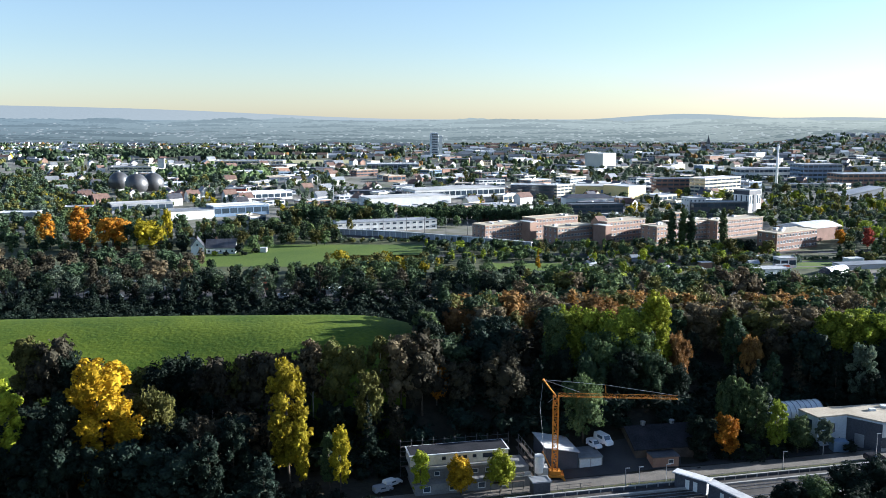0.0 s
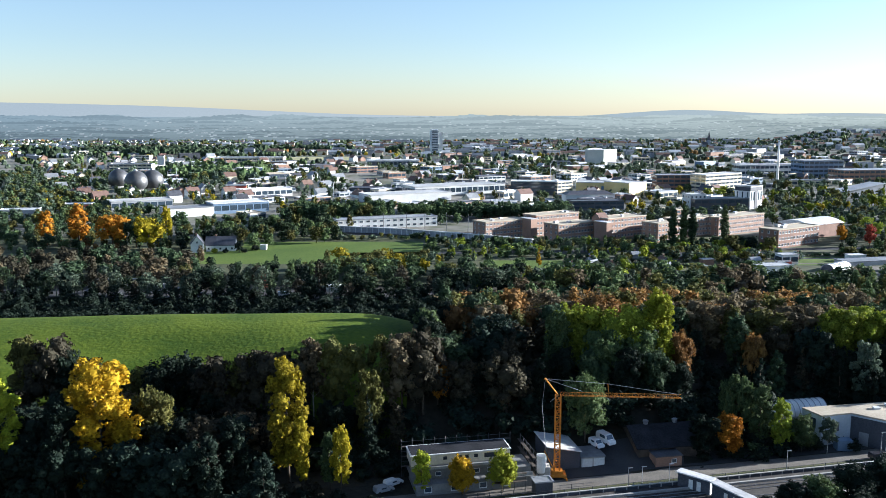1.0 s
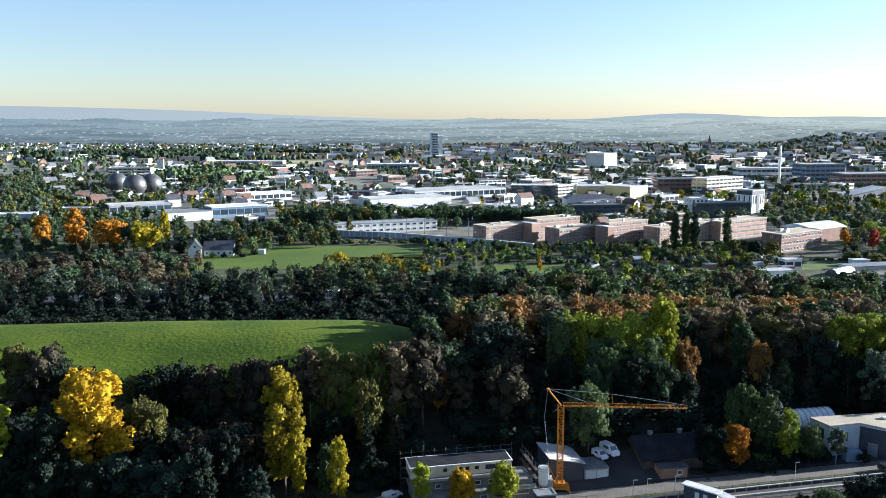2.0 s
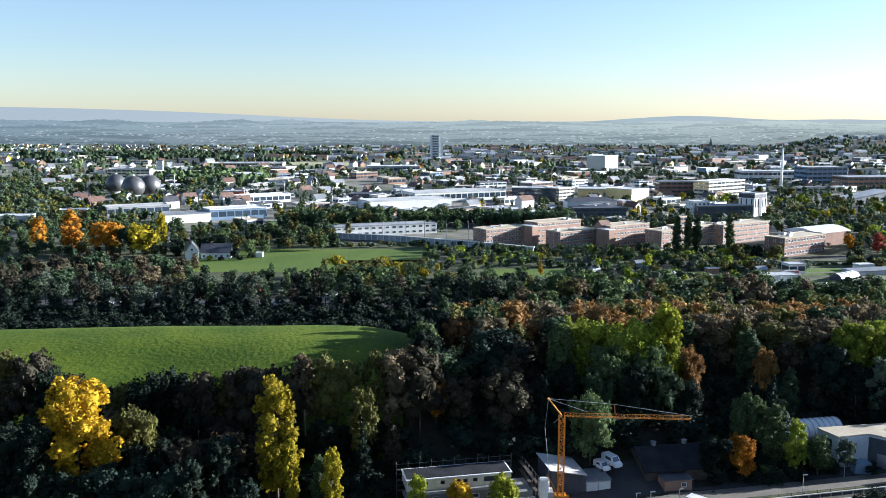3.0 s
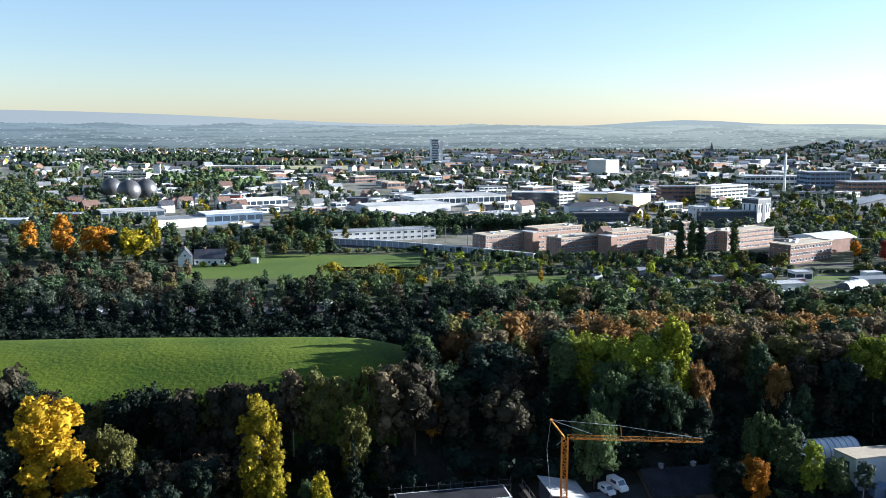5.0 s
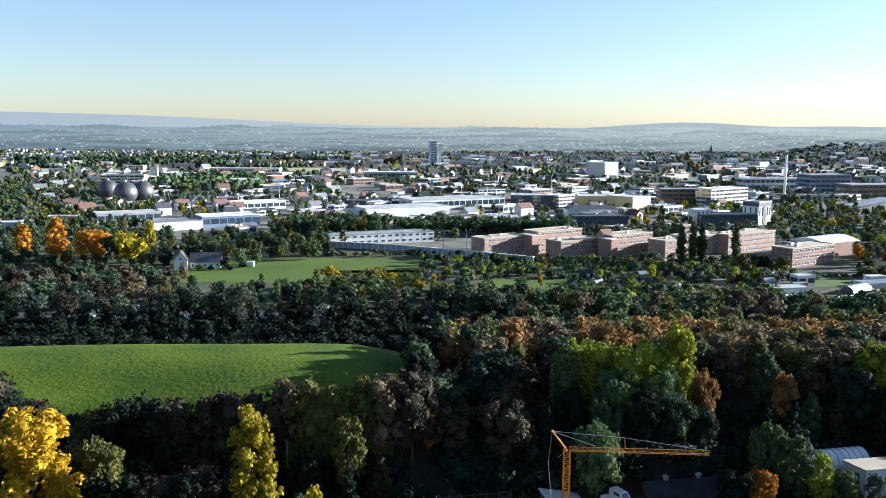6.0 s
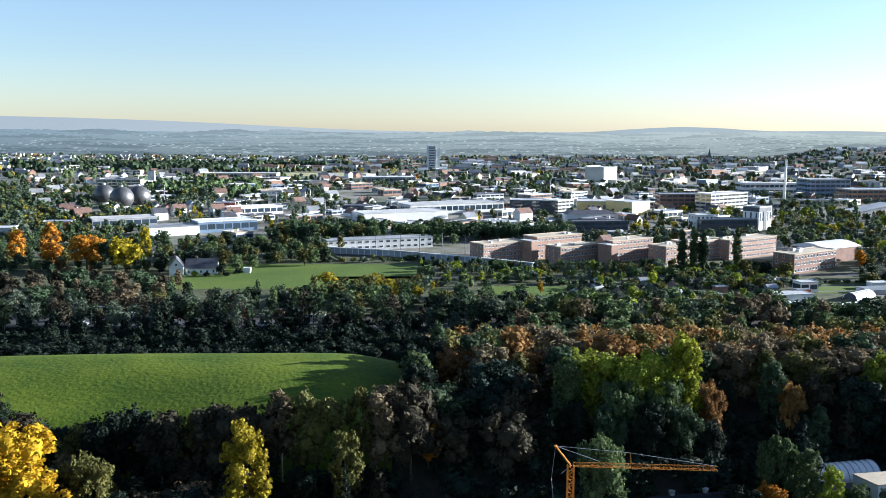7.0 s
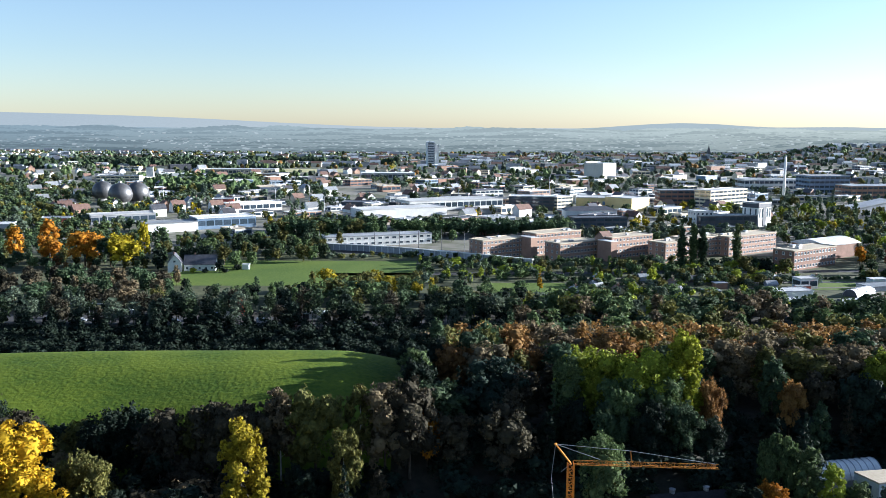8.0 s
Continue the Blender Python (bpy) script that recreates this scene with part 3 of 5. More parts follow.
patch("motorway", -330, 20, 366, 382, ASPHALT, 0.10, "grey trunk road behind a belt of trees", "road", 8, 0, -0.03)
patch("street", -60, 260, 470, 478, ASPHALT, 0.10, "street in front of the brick blocks", "road", 8, 0, 0.06)
patch("track_bed", -90, 40, 548, 560, BALLAST, 0.14, "dark ballast bed of the branch line", "track bed", 8, 0, 0.03)
patch("lawn", -95, 40, 520.5, 547, VERGE, 0.12, "rough grass between branch line and pasture", "lawn", 8, 0, 0.02)


# buildings of the town
TAKEN = [(-345, -275, 850, 925), (-40, 20, 1640, 1700), (-345, -140, 1420, 1540)]


def free(x, y, w, d):
    return all(x + w < a or x > b or y + d < c or y > e for a, b, c, e in TAKEN)


def tray(w, d, z, lip):
    """A flat roof with a raised rim, in one piece."""
    s = Shape()
    a, b = [(-0.25, -0.25), (w + 0.25, -0.25), (w + 0.25, d + 0.25), (-0.25, d + 0.25)], [(0.1, 0.1), (w - 0.1, 0.1), (w - 0.1, d - 0.1), (0.1, d - 0.1)]
    s.v = [(x, y, h) for ring, h in ((a, z), (a, z + 0.18 + lip), (b, z + 0.18 + lip), (b, z + 0.18)) for x, y in ring]
    for r in (0, 4, 8):
        s.f += [(r + k, r + (k + 1) % 4, r + 4 + (k + 1) % 4, r + 4 + k) for k in range(4)]
    s.f += [(12, 13, 14, 15), (3, 2, 1, 0)]
    return s


def block(name, x, y, w, d, h, turn, wall, roof, storeys=0, win="band", label="", category="building", group="", parapet=0.5, bay=3.0, z=None, right=False):
    """A flat-roofed building; x, y: its front left corner."""
    TAKEN.append((x - 4, x + w + 4, y - 6, y + d + w * math.sin(radians(abs(turn))) + 6))
    base = (min(terrain(x, y), terrain(x + w, y)) if z is None else z) - 0.4
    o = thing(name, x, y, base, turn, label, category, group)
    H = h + 0.4
    Shape().box(0, w, 0, d, 0, H).ob("wall", wall, o)
    tray(w, d, H, parapet).ob("roof", roof, o)
    if storeys:
        step = h / storeys
        for k in range(storeys):
            z0, z1 = 0.4 + step * k + step * 0.32, 0.4 + step * k + step * 0.80
            if win == "band":
                n = max(1, round(w / 6))
                for i in range(n):
                    part("window", STRIP_MESH, o, (w * (i + 0.5) / n, 0, z0), "", 0, (w / n - 0.8, 1, z1 - z0))
                n = max(1, round(d / 6))
                for i in range(n):
                    part("window", STRIP_MESH, o, (0, d * (i + 0.5) / n, z0), "", 90, (d / n - 0.8, 1, z1 - z0))
                    if right:
                        part("window", STRIP_MESH, o, (w, d * (i + 0.5) / n, z0), "", 90, (d / n - 0.8, 1, z1 - z0))
            else:
                n = max(1, int(w / bay))
                for i in range(n):
                    window(o, w * (i + 0.5) / n, -0.03, z0, bay * 0.62, z1 - z0, 0)
                n = max(1, int(d / bay / 1.5))
                for i in range(n):
                    window(o, -0.03, d * (i + 0.5) / n, z0, bay * 0.5, z1 - z0, -90)
    return o


def frame_mesh():
    """A window frame with a sill, in one piece, round an opening of unit size."""
    o = [(-0.5, 0), (0.5, 0), (0.5, 1), (-0.5, 1)]
    i = [(-0.42, 0.15), (0.42, 0.15), (0.42, 0.94), (-0.42, 0.94)]
    s = Shape()
    s.v = [(x, y, z) for y, ring in ((-0.07, o), (-0.07, i), (0.06, o), (0.06, i)) for x, z in ring]
    for k in range(4):
        q = (k + 1) % 4
        s.f += [(k, q, 4 + q, 4 + k), (4 + k, 4 + q, 12 + q, 12 + k), (8 + q, 8 + k, k, q)]
    return s.mesh("window_frame", WHITE)


FRAME_MESH = frame_mesh()
PANE_MESH = Shape().box(-0.42, 0.42, -0.02, 0.04, 0.15, 0.94).mesh("pane", WINDOW)
STRIP_MESH = Shape().box(-0.5, 0.5, -0.05, 0.05, 0, 1).mesh("window_strip", WINDOW)


def window(o, x, y, z, w, h, turn):
    f = part("window", FRAME_MESH, o, (x, y, z), "", turn, (w, 1, h))
    part("pane", PANE_MESH, f)
    return f


def roof_kit(o, w, d, h, seed, n):
    """Skylights and vents on a flat roof."""
    rnd = random.Random(seed)
    for k in range(n):
        x, y, a = rnd.uniform(0.1, 0.85) * w, rnd.uniform(0.2, 0.8) * d, rnd.uniform(1, 3)
        Shape().box(x, x + a, y, y + a * 0.8, h + 0.58, h + 0.58 + rnd.uniform(0.5, 1.6)).ob("roof_unit", METAL, o)


# the row of brick blocks, each with its stair tower
for x, y, w, h, st, lbl in ((19.5, 523, 30, 11.0, 4, "pale red brick office block with a flat roof"), (52, 541, 33, 13.0, 4, "taller pale red brick office block with a flat roof"),
                            (63, 519, 29, 10, 3, "low pale red brick office block with a flat roof"), (94, 527, 31, 12.6, 4, "pale red brick office block beside a gabled stair tower"),
                            (122, 516, 19, 11, 4, "brick office block behind poplars"), (139, 532, 32, 11.5, 4, "brick office block half hidden by poplars"), (166, 541, 42, 11.5, 4, "long brick office block behind tall poplars"),
                            (184, 490, 36, 10.5, 3, "long brown brick school block with tall windows")):
    o = block("office_block", x + 6, y, w * 1.08, 13, h, 34, BROWNBRICK if w == 36 else BRICK, ROOFGRAVEL, st, "single", lbl, "building", "brick blocks", 0.4, 2.6)
    roof_kit(o, w, 14, h, int(x), 3)
for x, y, h in ((47, 533, 12.0), (91, 520, 11.5)):
    o = thing("stair_tower", x + 6, y, 0, 34, "plain red brick stair tower between two blocks", "building", "stair towers")
    Shape().box(0, 5, -1.5, 9, -0.3, h).ob("wall", BRICK, o)
    Shape().box(-0.2, 5.2, -1.7, 9.2, h, h + 0.3).ob("roof", FLATROOF, o)
o = thing("gabled_tower", 96, 531, 0, 34, "brick stair tower with a small pitched gable", "building")
Shape().gable_walls(0, 7, 0, 7, -0.3, 12.5, 15.5).ob("wall", BRICK, o)
Shape().gable(0, 7, 0, 7, 12.5, 15.5).ob("roof", TILE, o)
o = thing("sports_hall", 226, 531, 0, 32, "white sports hall with a low curved roof", "building")
Shape().box(0, 32, 0, 24, -0.3, 8.0).ob("wall", BROWNBRICK, o)
s = Shape()
for k in range(10):
    a, b = k / 10, (k + 1) / 10
    za, zb = 8 + 2.6 * math.sin(math.pi * a), 8 + 2.6 * math.sin(math.pi * b)
    s.add([(-1, 24 * a, za), (33, 24 * a, za), (33, 24 * b, zb), (-1, 24 * b, zb), (-1, 24 * a, 7.7), (33, 24 * a, 7.7), (33, 24 * b, 7.7), (-1, 24 * b, 7.7)],
          [(0, 1, 2, 3), (0, 3, 7, 4), (1, 5, 6, 2), (0, 4, 5, 1), (3, 2, 6, 7), (4, 7, 6, 5)])
s.ob("roof", FLATROOF, o)
o = block("workshop", -70, 571, 70, 14, 6.6, 20, WHITE, GREYROOF, 2, "single", "long white workshop with small windows by the railway", "building", "", 0.3, 4.6)
block("office_building", 99, 665, 41, 16, 9.2, 8, DARKWALL, SLATE, 3, "band", "dark glazed office building with window bands", "building")
o = thing("villa", 104, 736, 0, 8, "white building with a dark hipped roof", "building")
Shape().box(0, 43, 0, 14, -0.3, 8).ob("wall", WHITE, o)
Shape().add([(-.5, -.5, 8), (43.5, -.5, 8), (43.5, 14.5, 8), (-.5, 14.5, 8), (7, 7, 11), (36, 7, 11)], [(0, 1, 5, 4), (1, 2, 5), (2, 3, 4, 5), (3, 0, 4), (0, 3, 2, 1)]).ob("roof", SLATE, o)
o = block("office_building", 64, 824, 43, 18, 12.5, -9, DARKWALL, FLATROOF, 4, "band", "dark office slab with rows of windows", "building")
block("office_building", 107, 815, 21, 18, 12.5, 40, CREAM, FLATROOF, 4, "band", "beige office wing with window bands", "building")
store = block("furniture_store", 127, 834, 44, 30, 10.5, -10, YELLOW, FLATROOF, 0, "", "large yellow store hall with a flat roof", "building")
Shape().box(24, 36, -0.15, 0.0, 4.5, 8.0).ob("sign_board", BLUE, store, "plain dark blue sign board")
block("furniture_store", 172, 805, 26, 30, 12.0, 40, YELLOW, FLATROOF, 0, "", "bright yellow store hall with blank walls", "building")
block("warehouse", 240, 1308, 33, 34, 22.0, 44, BOXWHITE, FLATROOF, 0, "", "tall blank white cube of a warehouse", "building")
block("office_building", 211, 861, 47, 16, 15.5, 3, BROWNBRICK, GREYROOF, 4, "band", "dark brick office wing with a flat roof", "building")
block("office_building", 250, 830, 56, 18, 17.5, 36, CREAM, FLATROOF, 5, "band", "cream office building with long window bands", "building")
o = block("tower_block", 245, 694, 17, 14, 18, 38, WHITE, GREYROOF, 1, "", "white tower block with a dark glazed corner", "building")
Shape().box(6, 10, -0.3, 0.2, 1, 15).box(-0.2, 16.2, -0.2, 14.2, 15, 18.1).ob("glazing", DARKWALL, o)
block("office_building", 198, 684, 46, 14, 9, 10, DARKWALL, GREYROOF, 2, "band", "low dark office wing beside the white tower", "building")
block("office_building", 196, 690, 14, 14, 12, 10, WHITE, FLATROOF, 3, "single", "white stair block with small windows", "building")
block("institute", 366, 1073, 80, 26, 13, 6, WHITE, FLATROOF, 2, "band", "long white institute building with window bands", "building")
block("institute", 428, 1035, 50, 30, 20, 8, BLUE, FLATROOF, 4, "band", "glazed institute hall with a projecting roof", "building")
block("institute", 437, 951, 80, 30, 14, 8, BROWNBRICK, GREYROOF, 3, "band", "brown institute building with a grey roof", "building")
block("hall", -176, 664, 44, 22, 8.0, 30, BLUE, FLATROOF, 1, "band", "blue and white industrial hall with a pale roof", "building")
block("hall", -205, 818, 19, 14, 9.2, 10, RED, FLATROOF, 0, "", "red and white shop hall", "building")
block("hall", -183, 794, 48, 18, 7, 32, WHITE, FLATROOF, 1, "band", "white shop hall with a flat roof", "building")
block("hall", -63, 742, 78, 26, 7, 26, WHITE, FLATROOF, 0, "", "long white storage hall", "building")
block("hall", -26, 806, 96, 30, 8.5, 26, WHITE, FLATROOF, 1, "band", "long white factory hall", "building")
block("hall", -205, 640, 36, 20, 6.5, 30, WHITE, GREYROOF, 0, "", "low white hall with a grey roof", "building")
block("hall", -264, 690, 48, 20, 7, 30, GREY, FLATROOF, 1, "band", "grey trade hall with a flat roof", "building")
block("hall", -330, 640, 27, 16, 5.5, 10, GREY, FLATROOF, 0, "", "low grey shed with a pale roof", "building")
block("hall", -301, 684, 22, 14, 5.5, 10, RED, GREYROOF, 0, "", "small red trade hall", "building")
block("hall", -109, 1255, 75, 30, 9, 4, GREY, FLATROOF, 1, "band", "long grey factory hall", "building")
block("hall", -355, 1356, 106, 30, 8, 2, CREAM, FLATROOF, 1, "band", "long low factory by a pale field", "building")
block("office_building", -434, 1134, 54, 16, 11, 4, CREAM, GREYROOF, 3, "band", "pale slab block behind the digesters", "building")
block("tower_block", -406, 1242, 9, 9, 16.5, 10, WHITE, GREYROOF, 0, "", "slim white stair tower", "building")
# tower house of two linked slabs
o = thing("tower_block", -22, 1660, 0, 12, "grey high-rise of two linked slabs", "building")
Shape().box(0, 13, 0, 16, -1, 46).ob("wall", WALLPANEL, o)
Shape().box(14, 22, 2, 16, -1, 41).ob("wall", WHITE, o)
Shape().box(13, 14, 3, 14, -1, 43).ob("stair_core", DARKWALL, o)
for k in range(14):
    Shape().box(1, 12, -0.08, 0.1, 2 + 3.1 * k, 3.6 + 3.1 * k).ob("window_band", WINDOW, o)
# digesters: three zinc-clad globes
DOME_BM = bmesh.new()
bmesh.ops.create_uvsphere(DOME_BM, u_segments=32, v_segments=20, radius=11.5)
for v in DOME_BM.verts:
    v.co.z = v.co.z * 0.98 if v.co.z > 0 else v.co.z * 0.9
DOME_MESH = bpy.data.meshes.new("shell")
DOME_BM.to_mesh(DOME_MESH)
DOME_BM.free()
DOME_MESH.materials.append(DOME)
DOME_MESH.polygons.foreach_set("use_smooth", [True] * len(DOME_MESH.polygons))
for x, y, s in ((-337, 905, 0.92), (-306, 868, 0.98), (-295, 884, 0.96)):
    o = thing("digester", x, y, 0, 0, "grey zinc-clad globe of a sewage digester", "tank", "digesters")
    part("shell", DOME_MESH, o, (0, 0, 9.5), "", 0, (s, s, s))
    Shape().tube((0, 0, -0.5), (0, 0, 3.0), 8, 7, 20).ob("foot", CONCRETE, o)
    Shape().tube((0, 0, 9.5 + 11.2 * s), (0, 0, 9.5 + 11.2 * s + 1.5), 1.8, 1.6, 10).ob("gas_cap", METAL, o)
# chimney
o = thing("chimney", 343, 895, 0, 0, "tall slim white steel chimney", "chimney")
Shape().tube((0, 0, -0.5), (0, 0, 47), 1.5, 1.0, 14).ob("shaft", WHITE, o, "", True)
Shape().tube((0, 0, 47), (0, 0, 48), 1.1, 1.1, 14).ob("rim", METAL, o)
# churches
for x, y, h, w, l in ((594, 1960, 37, 6, "dark church tower with a needle spire"), (194, 2175, 30, 11, "squat grey church tower")):
    o = thing("church", x, y, terrain(x, y), 10, l, "church")
    Shape().box(-w / 2, w / 2, -w / 2, w / 2, -1, h * 0.45).ob("tower", GREY, o)
    top = h if w < 8 else h * 0.6
    Shape().add([(-w / 2 - .3, -w / 2 - .3, h * .45), (w / 2 + .3, -w / 2 - .3, h * .45), (w / 2 + .3, w / 2 + .3, h * .45), (-w / 2 - .3, w / 2 + .3, h * .45), (0, 0, top)], [(0, 1, 4), (1, 2, 4), (2, 3, 4), (3, 0, 4), (3, 2, 1, 0)]).ob("spire", SLATE, o)
    Shape().gable_walls(-w * 2.6, -w / 2, -w / 2, w / 2, -1, h * 0.2, h * 0.34).ob("nave", GREY, o)
    Shape().gable(-w * 2.6, -w / 2, -w / 2, w / 2, h * 0.2, h * 0.34).ob("roof", SLATE, o)


def house(x, y, turn, w, d, h, ridge, wall, roof, label, z=None, group="", win=True):
    o = thing("house", x, y, (terrain(x, y) if z is None else z) - 0.3, turn, label, "house", group)
    Shape().gable_walls(0, w, 0, d, 0, h, ridge).ob("wall", wall, o)
    Shape().gable(0, w, 0, d, h, ridge).ob("roof", roof, o)
    Shape().box(w * 0.3, w * 0.3 + 0.7, d * 0.5, d * 0.5 + 0.7, ridge - 1, ridge + 1.2).ob("chimney", BROWNBRICK, o)
    if win:
        n = max(2, int(w / 3.2))
        for i in range(n):
            window(o, w * (i + 0.5) / n, -0.03, 1.2, 1.2, 1.4, 0)
        window(o, -0.03, d * 0.5, h + 0.2, 1.2, 1.3, -90)
    return o


house(-133.2, 483, 6, 16, 9, 4.0, 8.2, WHITE, SLATE, "long white farmhouse with a dark roof")
o = house(-133.5, 480, 104, 10, 7, 5.2, 9.5, WHITE, SLATE, "white gabled house end facing the pasture")
block("shed", -104, 489, 3.4, 3, 2.6, 0, WHITE, FLATROOF, 0, "", "tiny white field shed on the pasture", "shed", "", 0.1)
# the garden halls and film tunnels
block("hall", 152, 412, 17, 9, 3.6, 10, WHITE, FLATROOF, 0, "", "low white garden hall with a pale roof", "building", "", 0.2)
block("hall", 172, 437, 9, 7, 5.0, 10, WHITE, FLATROOF, 1, "band", "small white garden building on the lawn", "building", "", 0.2)
block("container", 168, 431, 7, 3, 2.6, 10, RED, GREYROOF, 0, "", "red container beside the garden building", "container", "", 0.1)
block("shed", 121, 416, 7, 5, 3.0, 10, GREY, FLATROOF, 1, "band", "small grey allotment shed", "shed", "", 0.2)
block("shed", 132, 437, 6, 4, 2.8, 14, BROWNBRICK, GREYROOF, 0, "", "brown allotment shed among shrubs", "shed", "", 0.1)
block("shed", 212, 448, 9, 5, 3.0, 12, WHITE, FLATROOF, 0, "", "white shed at the garden's edge", "shed", "", 0.1)
block("hall", 203, 432, 30, 10, 2.2, 14, GREY, GREYROOF, 0, "", "flat grey nursery roof beside the film tunnels", "building", "", 0.1)


def tunnel(x, y, turn, ln, r, label):
    o = thing("film_tunnel", x, y, 0, turn, label, "greenhouse", "film tunnels")
    s = Shape()
    p = [(r - r * math.cos(math.pi * k / 12), r * 0.95 * math.sin(math.pi * k / 12)) for k in range(13)]
    for k in range(12):
        (ya, za), (yb, zb) = p[k], p[k + 1]
        s.add([(0, ya, za), (ln, ya, za), (ln, yb, zb), (0, yb, zb)], [(0, 1, 2, 3)])
    s.add([(ln, a, b) for a, b in p], [tuple(range(13))])
    s.ob("cover", PLASTIC, o)
    # dark sheet stands in for the shade inside the open end
    Shape().add([(0.05, a, b) for a, b in p], [tuple(range(12, -1, -1))]).ob("end_wall", DARKWALL, o)
    for i in range(5):
        q = Shape()
        for k in range(12):
            (ya, za), (yb, zb) = p[k], p[k + 1]
            q.beam((ln * i / 4, ya, za + 0.05), (ln * i / 4, yb, zb + 0.05), 0.16)
        q.ob("rib", METAL, o)


tunnel(190, 418, 38, 17, 3.4, "white film tunnel with a dark open end")
tunnel(150, 403, 10, 8, 2.4, "small white film tunnel among trees")
tunnel(176, 402, 14, 9, 2.2, "low white film tunnel beside shrubs")
patch("gravel_yard", 190, 300, 405, 430, GRAVEL, 0.07, "pale gravel yard beside the film tunnels", "yard", 6, 0, 0.1)
patch("street", 95, 300, 452, 456, ASPHALT, 0.12, "narrow street behind the gardens", "road", 8, 0, 0.03)
# allotment gardens: huts, hedges and paths
plots = random.Random(33)
for k in range(20):
    x = 66 + 7.2 * k + plots.uniform(-2, 2)
    y = (424, 441, 456)[k % 3] + plots.uniform(-3, 3)
    if free(x, y, 5, 4):
        wall, roof, tone = plots.choice(((WHITE, TILE, "white"), (TIMBER, SLATE, "brown timber"), (GREY, GREYROOF, "grey"), (CREAM, TILE, "cream")))
        house(x, y, plots.choice((12, 102, 36)), plots.uniform(4, 6), plots.uniform(3, 4), 2.3, 3.6, wall, roof, f"small {tone} allotment hut between hedges", None, "allotment huts", False)
        TAKEN.append((x - 2, x + 7, y - 4, y + 6))
for x0, x1, y0, sl in ((60, 240, 434, 0.05), (70, 178, 450, 0.04), (64, 180, 462, 0.05), (215, 300, 459, 0.03)):
    patch("garden_path", x0, x1, y0, y0 + 2.2, GRAVEL, 0.16, "pale gravel path between garden plots", "path", 6, 0, sl)
# hall whose white roof rises to one end
o = thing("hall", 372, 805, 0, 18, "low hall with a white roof rising to one end", "building")
Shape().add([(0, 0, -0.4), (44, 0, -0.4), (44, 18, -0.4), (0, 18, -0.4), (0, 0, 3.5), (44, 0, 10), (44, 18, 10), (0, 18, 3.5)], [(3, 2, 1, 0), (0, 1, 5, 4), (1, 2, 6, 5), (2, 3, 7, 6), (3, 0, 4, 7), (4, 5, 6, 7)]).ob("wall", GREY, o)
Shape().add([(-1, -1, 3.6), (46, -1, 10.5), (46, 19, 10.5), (-1, 19, 3.6), (-1, -1, 4.2), (46, -1, 11.1), (46, 19, 11.1), (-1, 19, 4.2)], [(3, 2, 1, 0), (0, 1, 5, 4), (1, 2, 6, 5), (2, 3, 7, 6), (3, 0, 4, 7), (4, 5, 6, 7)]).ob("roof", FLATROOF, o)
TAKEN.append((368, 422, 800, 842))
# tall lamp masts in the works yards
for x, y, h in ((-275, 900, 20), (-150, 830, 18), (-96, 760, 17), (20, 905, 20), (118, 960, 22)):
    o = thing("lamp_mast", x, y, 0, 0, "tall pale steel lamp mast in a works yard", "mast", "lamp masts")
    Shape().tube((0, 0, -0.3), (0, 0, h), 0.35, 0.2, 8).ob("pole", METAL, o)
    Shape().box(-1.2, 1.2, -0.25, 0.25, h, h + 0.5).ob("head", METAL, o)
# concrete viaduct wall in front of the workshop and the brick blocks
WALL_PANEL = Shape().box(0, 1, 0, 0.4, 0, 3.9).mesh("panel", GREY)
WALL_PIER = Shape().box(-0.5, 0, -0.25, 0.5, 0, 3.9).mesh("pier", WHITE)
WALL_COPING = Shape().box(0, 1, -0.5, 1.2, 0, 0.5).mesh("coping", FLATROOF)
wall_run = thing("retaining_wall", 0, 0, 0, 0, "long pale concrete retaining wall along the branch line", "wall")
BEND = [(-72, 566), (-30, 552), (-5, 538), (22, 523), (52, 503)]
for (xa, ya), (xb, yb) in zip(BEND, BEND[1:]):
    run, way = math.hypot(xb - xa, yb - ya), math.degrees(math.atan2(yb - ya, xb - xa))
    n = round(run / 4)
    for k in range(n):
        part("panel", WALL_PANEL, wall_run, (xa + (xb - xa) * k / n, ya + (yb - ya) * k / n, -0.3), "", way, (run / n - 0.5, 1, 1))
        part("pier", WALL_PIER, wall_run, (xa + (xb - xa) * k / n, ya + (yb - ya) * k / n, -0.3), "", way)
    part("coping", WALL_COPING, wall_run, (xa, ya, 3.6), "", way, (run, 1, 1))

# further halls, offices and houses of the town, on a loose grid of streets
town = random.Random(21)
WALLS = [(WHITE, "white"), (CREAM, "cream"), (GREY, "grey"), (DARKWALL, "dark clad"), (BRICK, "red brick"), (BROWNBRICK, "brown brick"), (BLUE, "blue")]
ROOFS = [(FLATROOF, "pale"), (ROOFGRAVEL, "beige"), (GREYROOF, "grey"), (GREYROOF, "grey"), (SLATE, "dark")]


def town_halls(n, x0, x1, y0, y1, wide, deep, high, weights, what):
    done = tries = 0
    while done < n and tries < n * 12:
        tries += 1
        y = y0 + (y1 - y0) * town.random()
        x = (x0 + (x1 - x0) * town.random()) * y / y1
        w, d, h = town.uniform(*wide), town.uniform(*deep), town.uniform(*high)
        (wall, wn_), (roof, rn_) = town.choices(WALLS, weights)[0], town.choice(ROOFS)
        turn = town.choice((36, 40, 32, 44, 28, -8))
        if free(x, y, w, d) and not (x < -0.25 * y and y < 1150 and town.random() < 0.5):
            done += 1
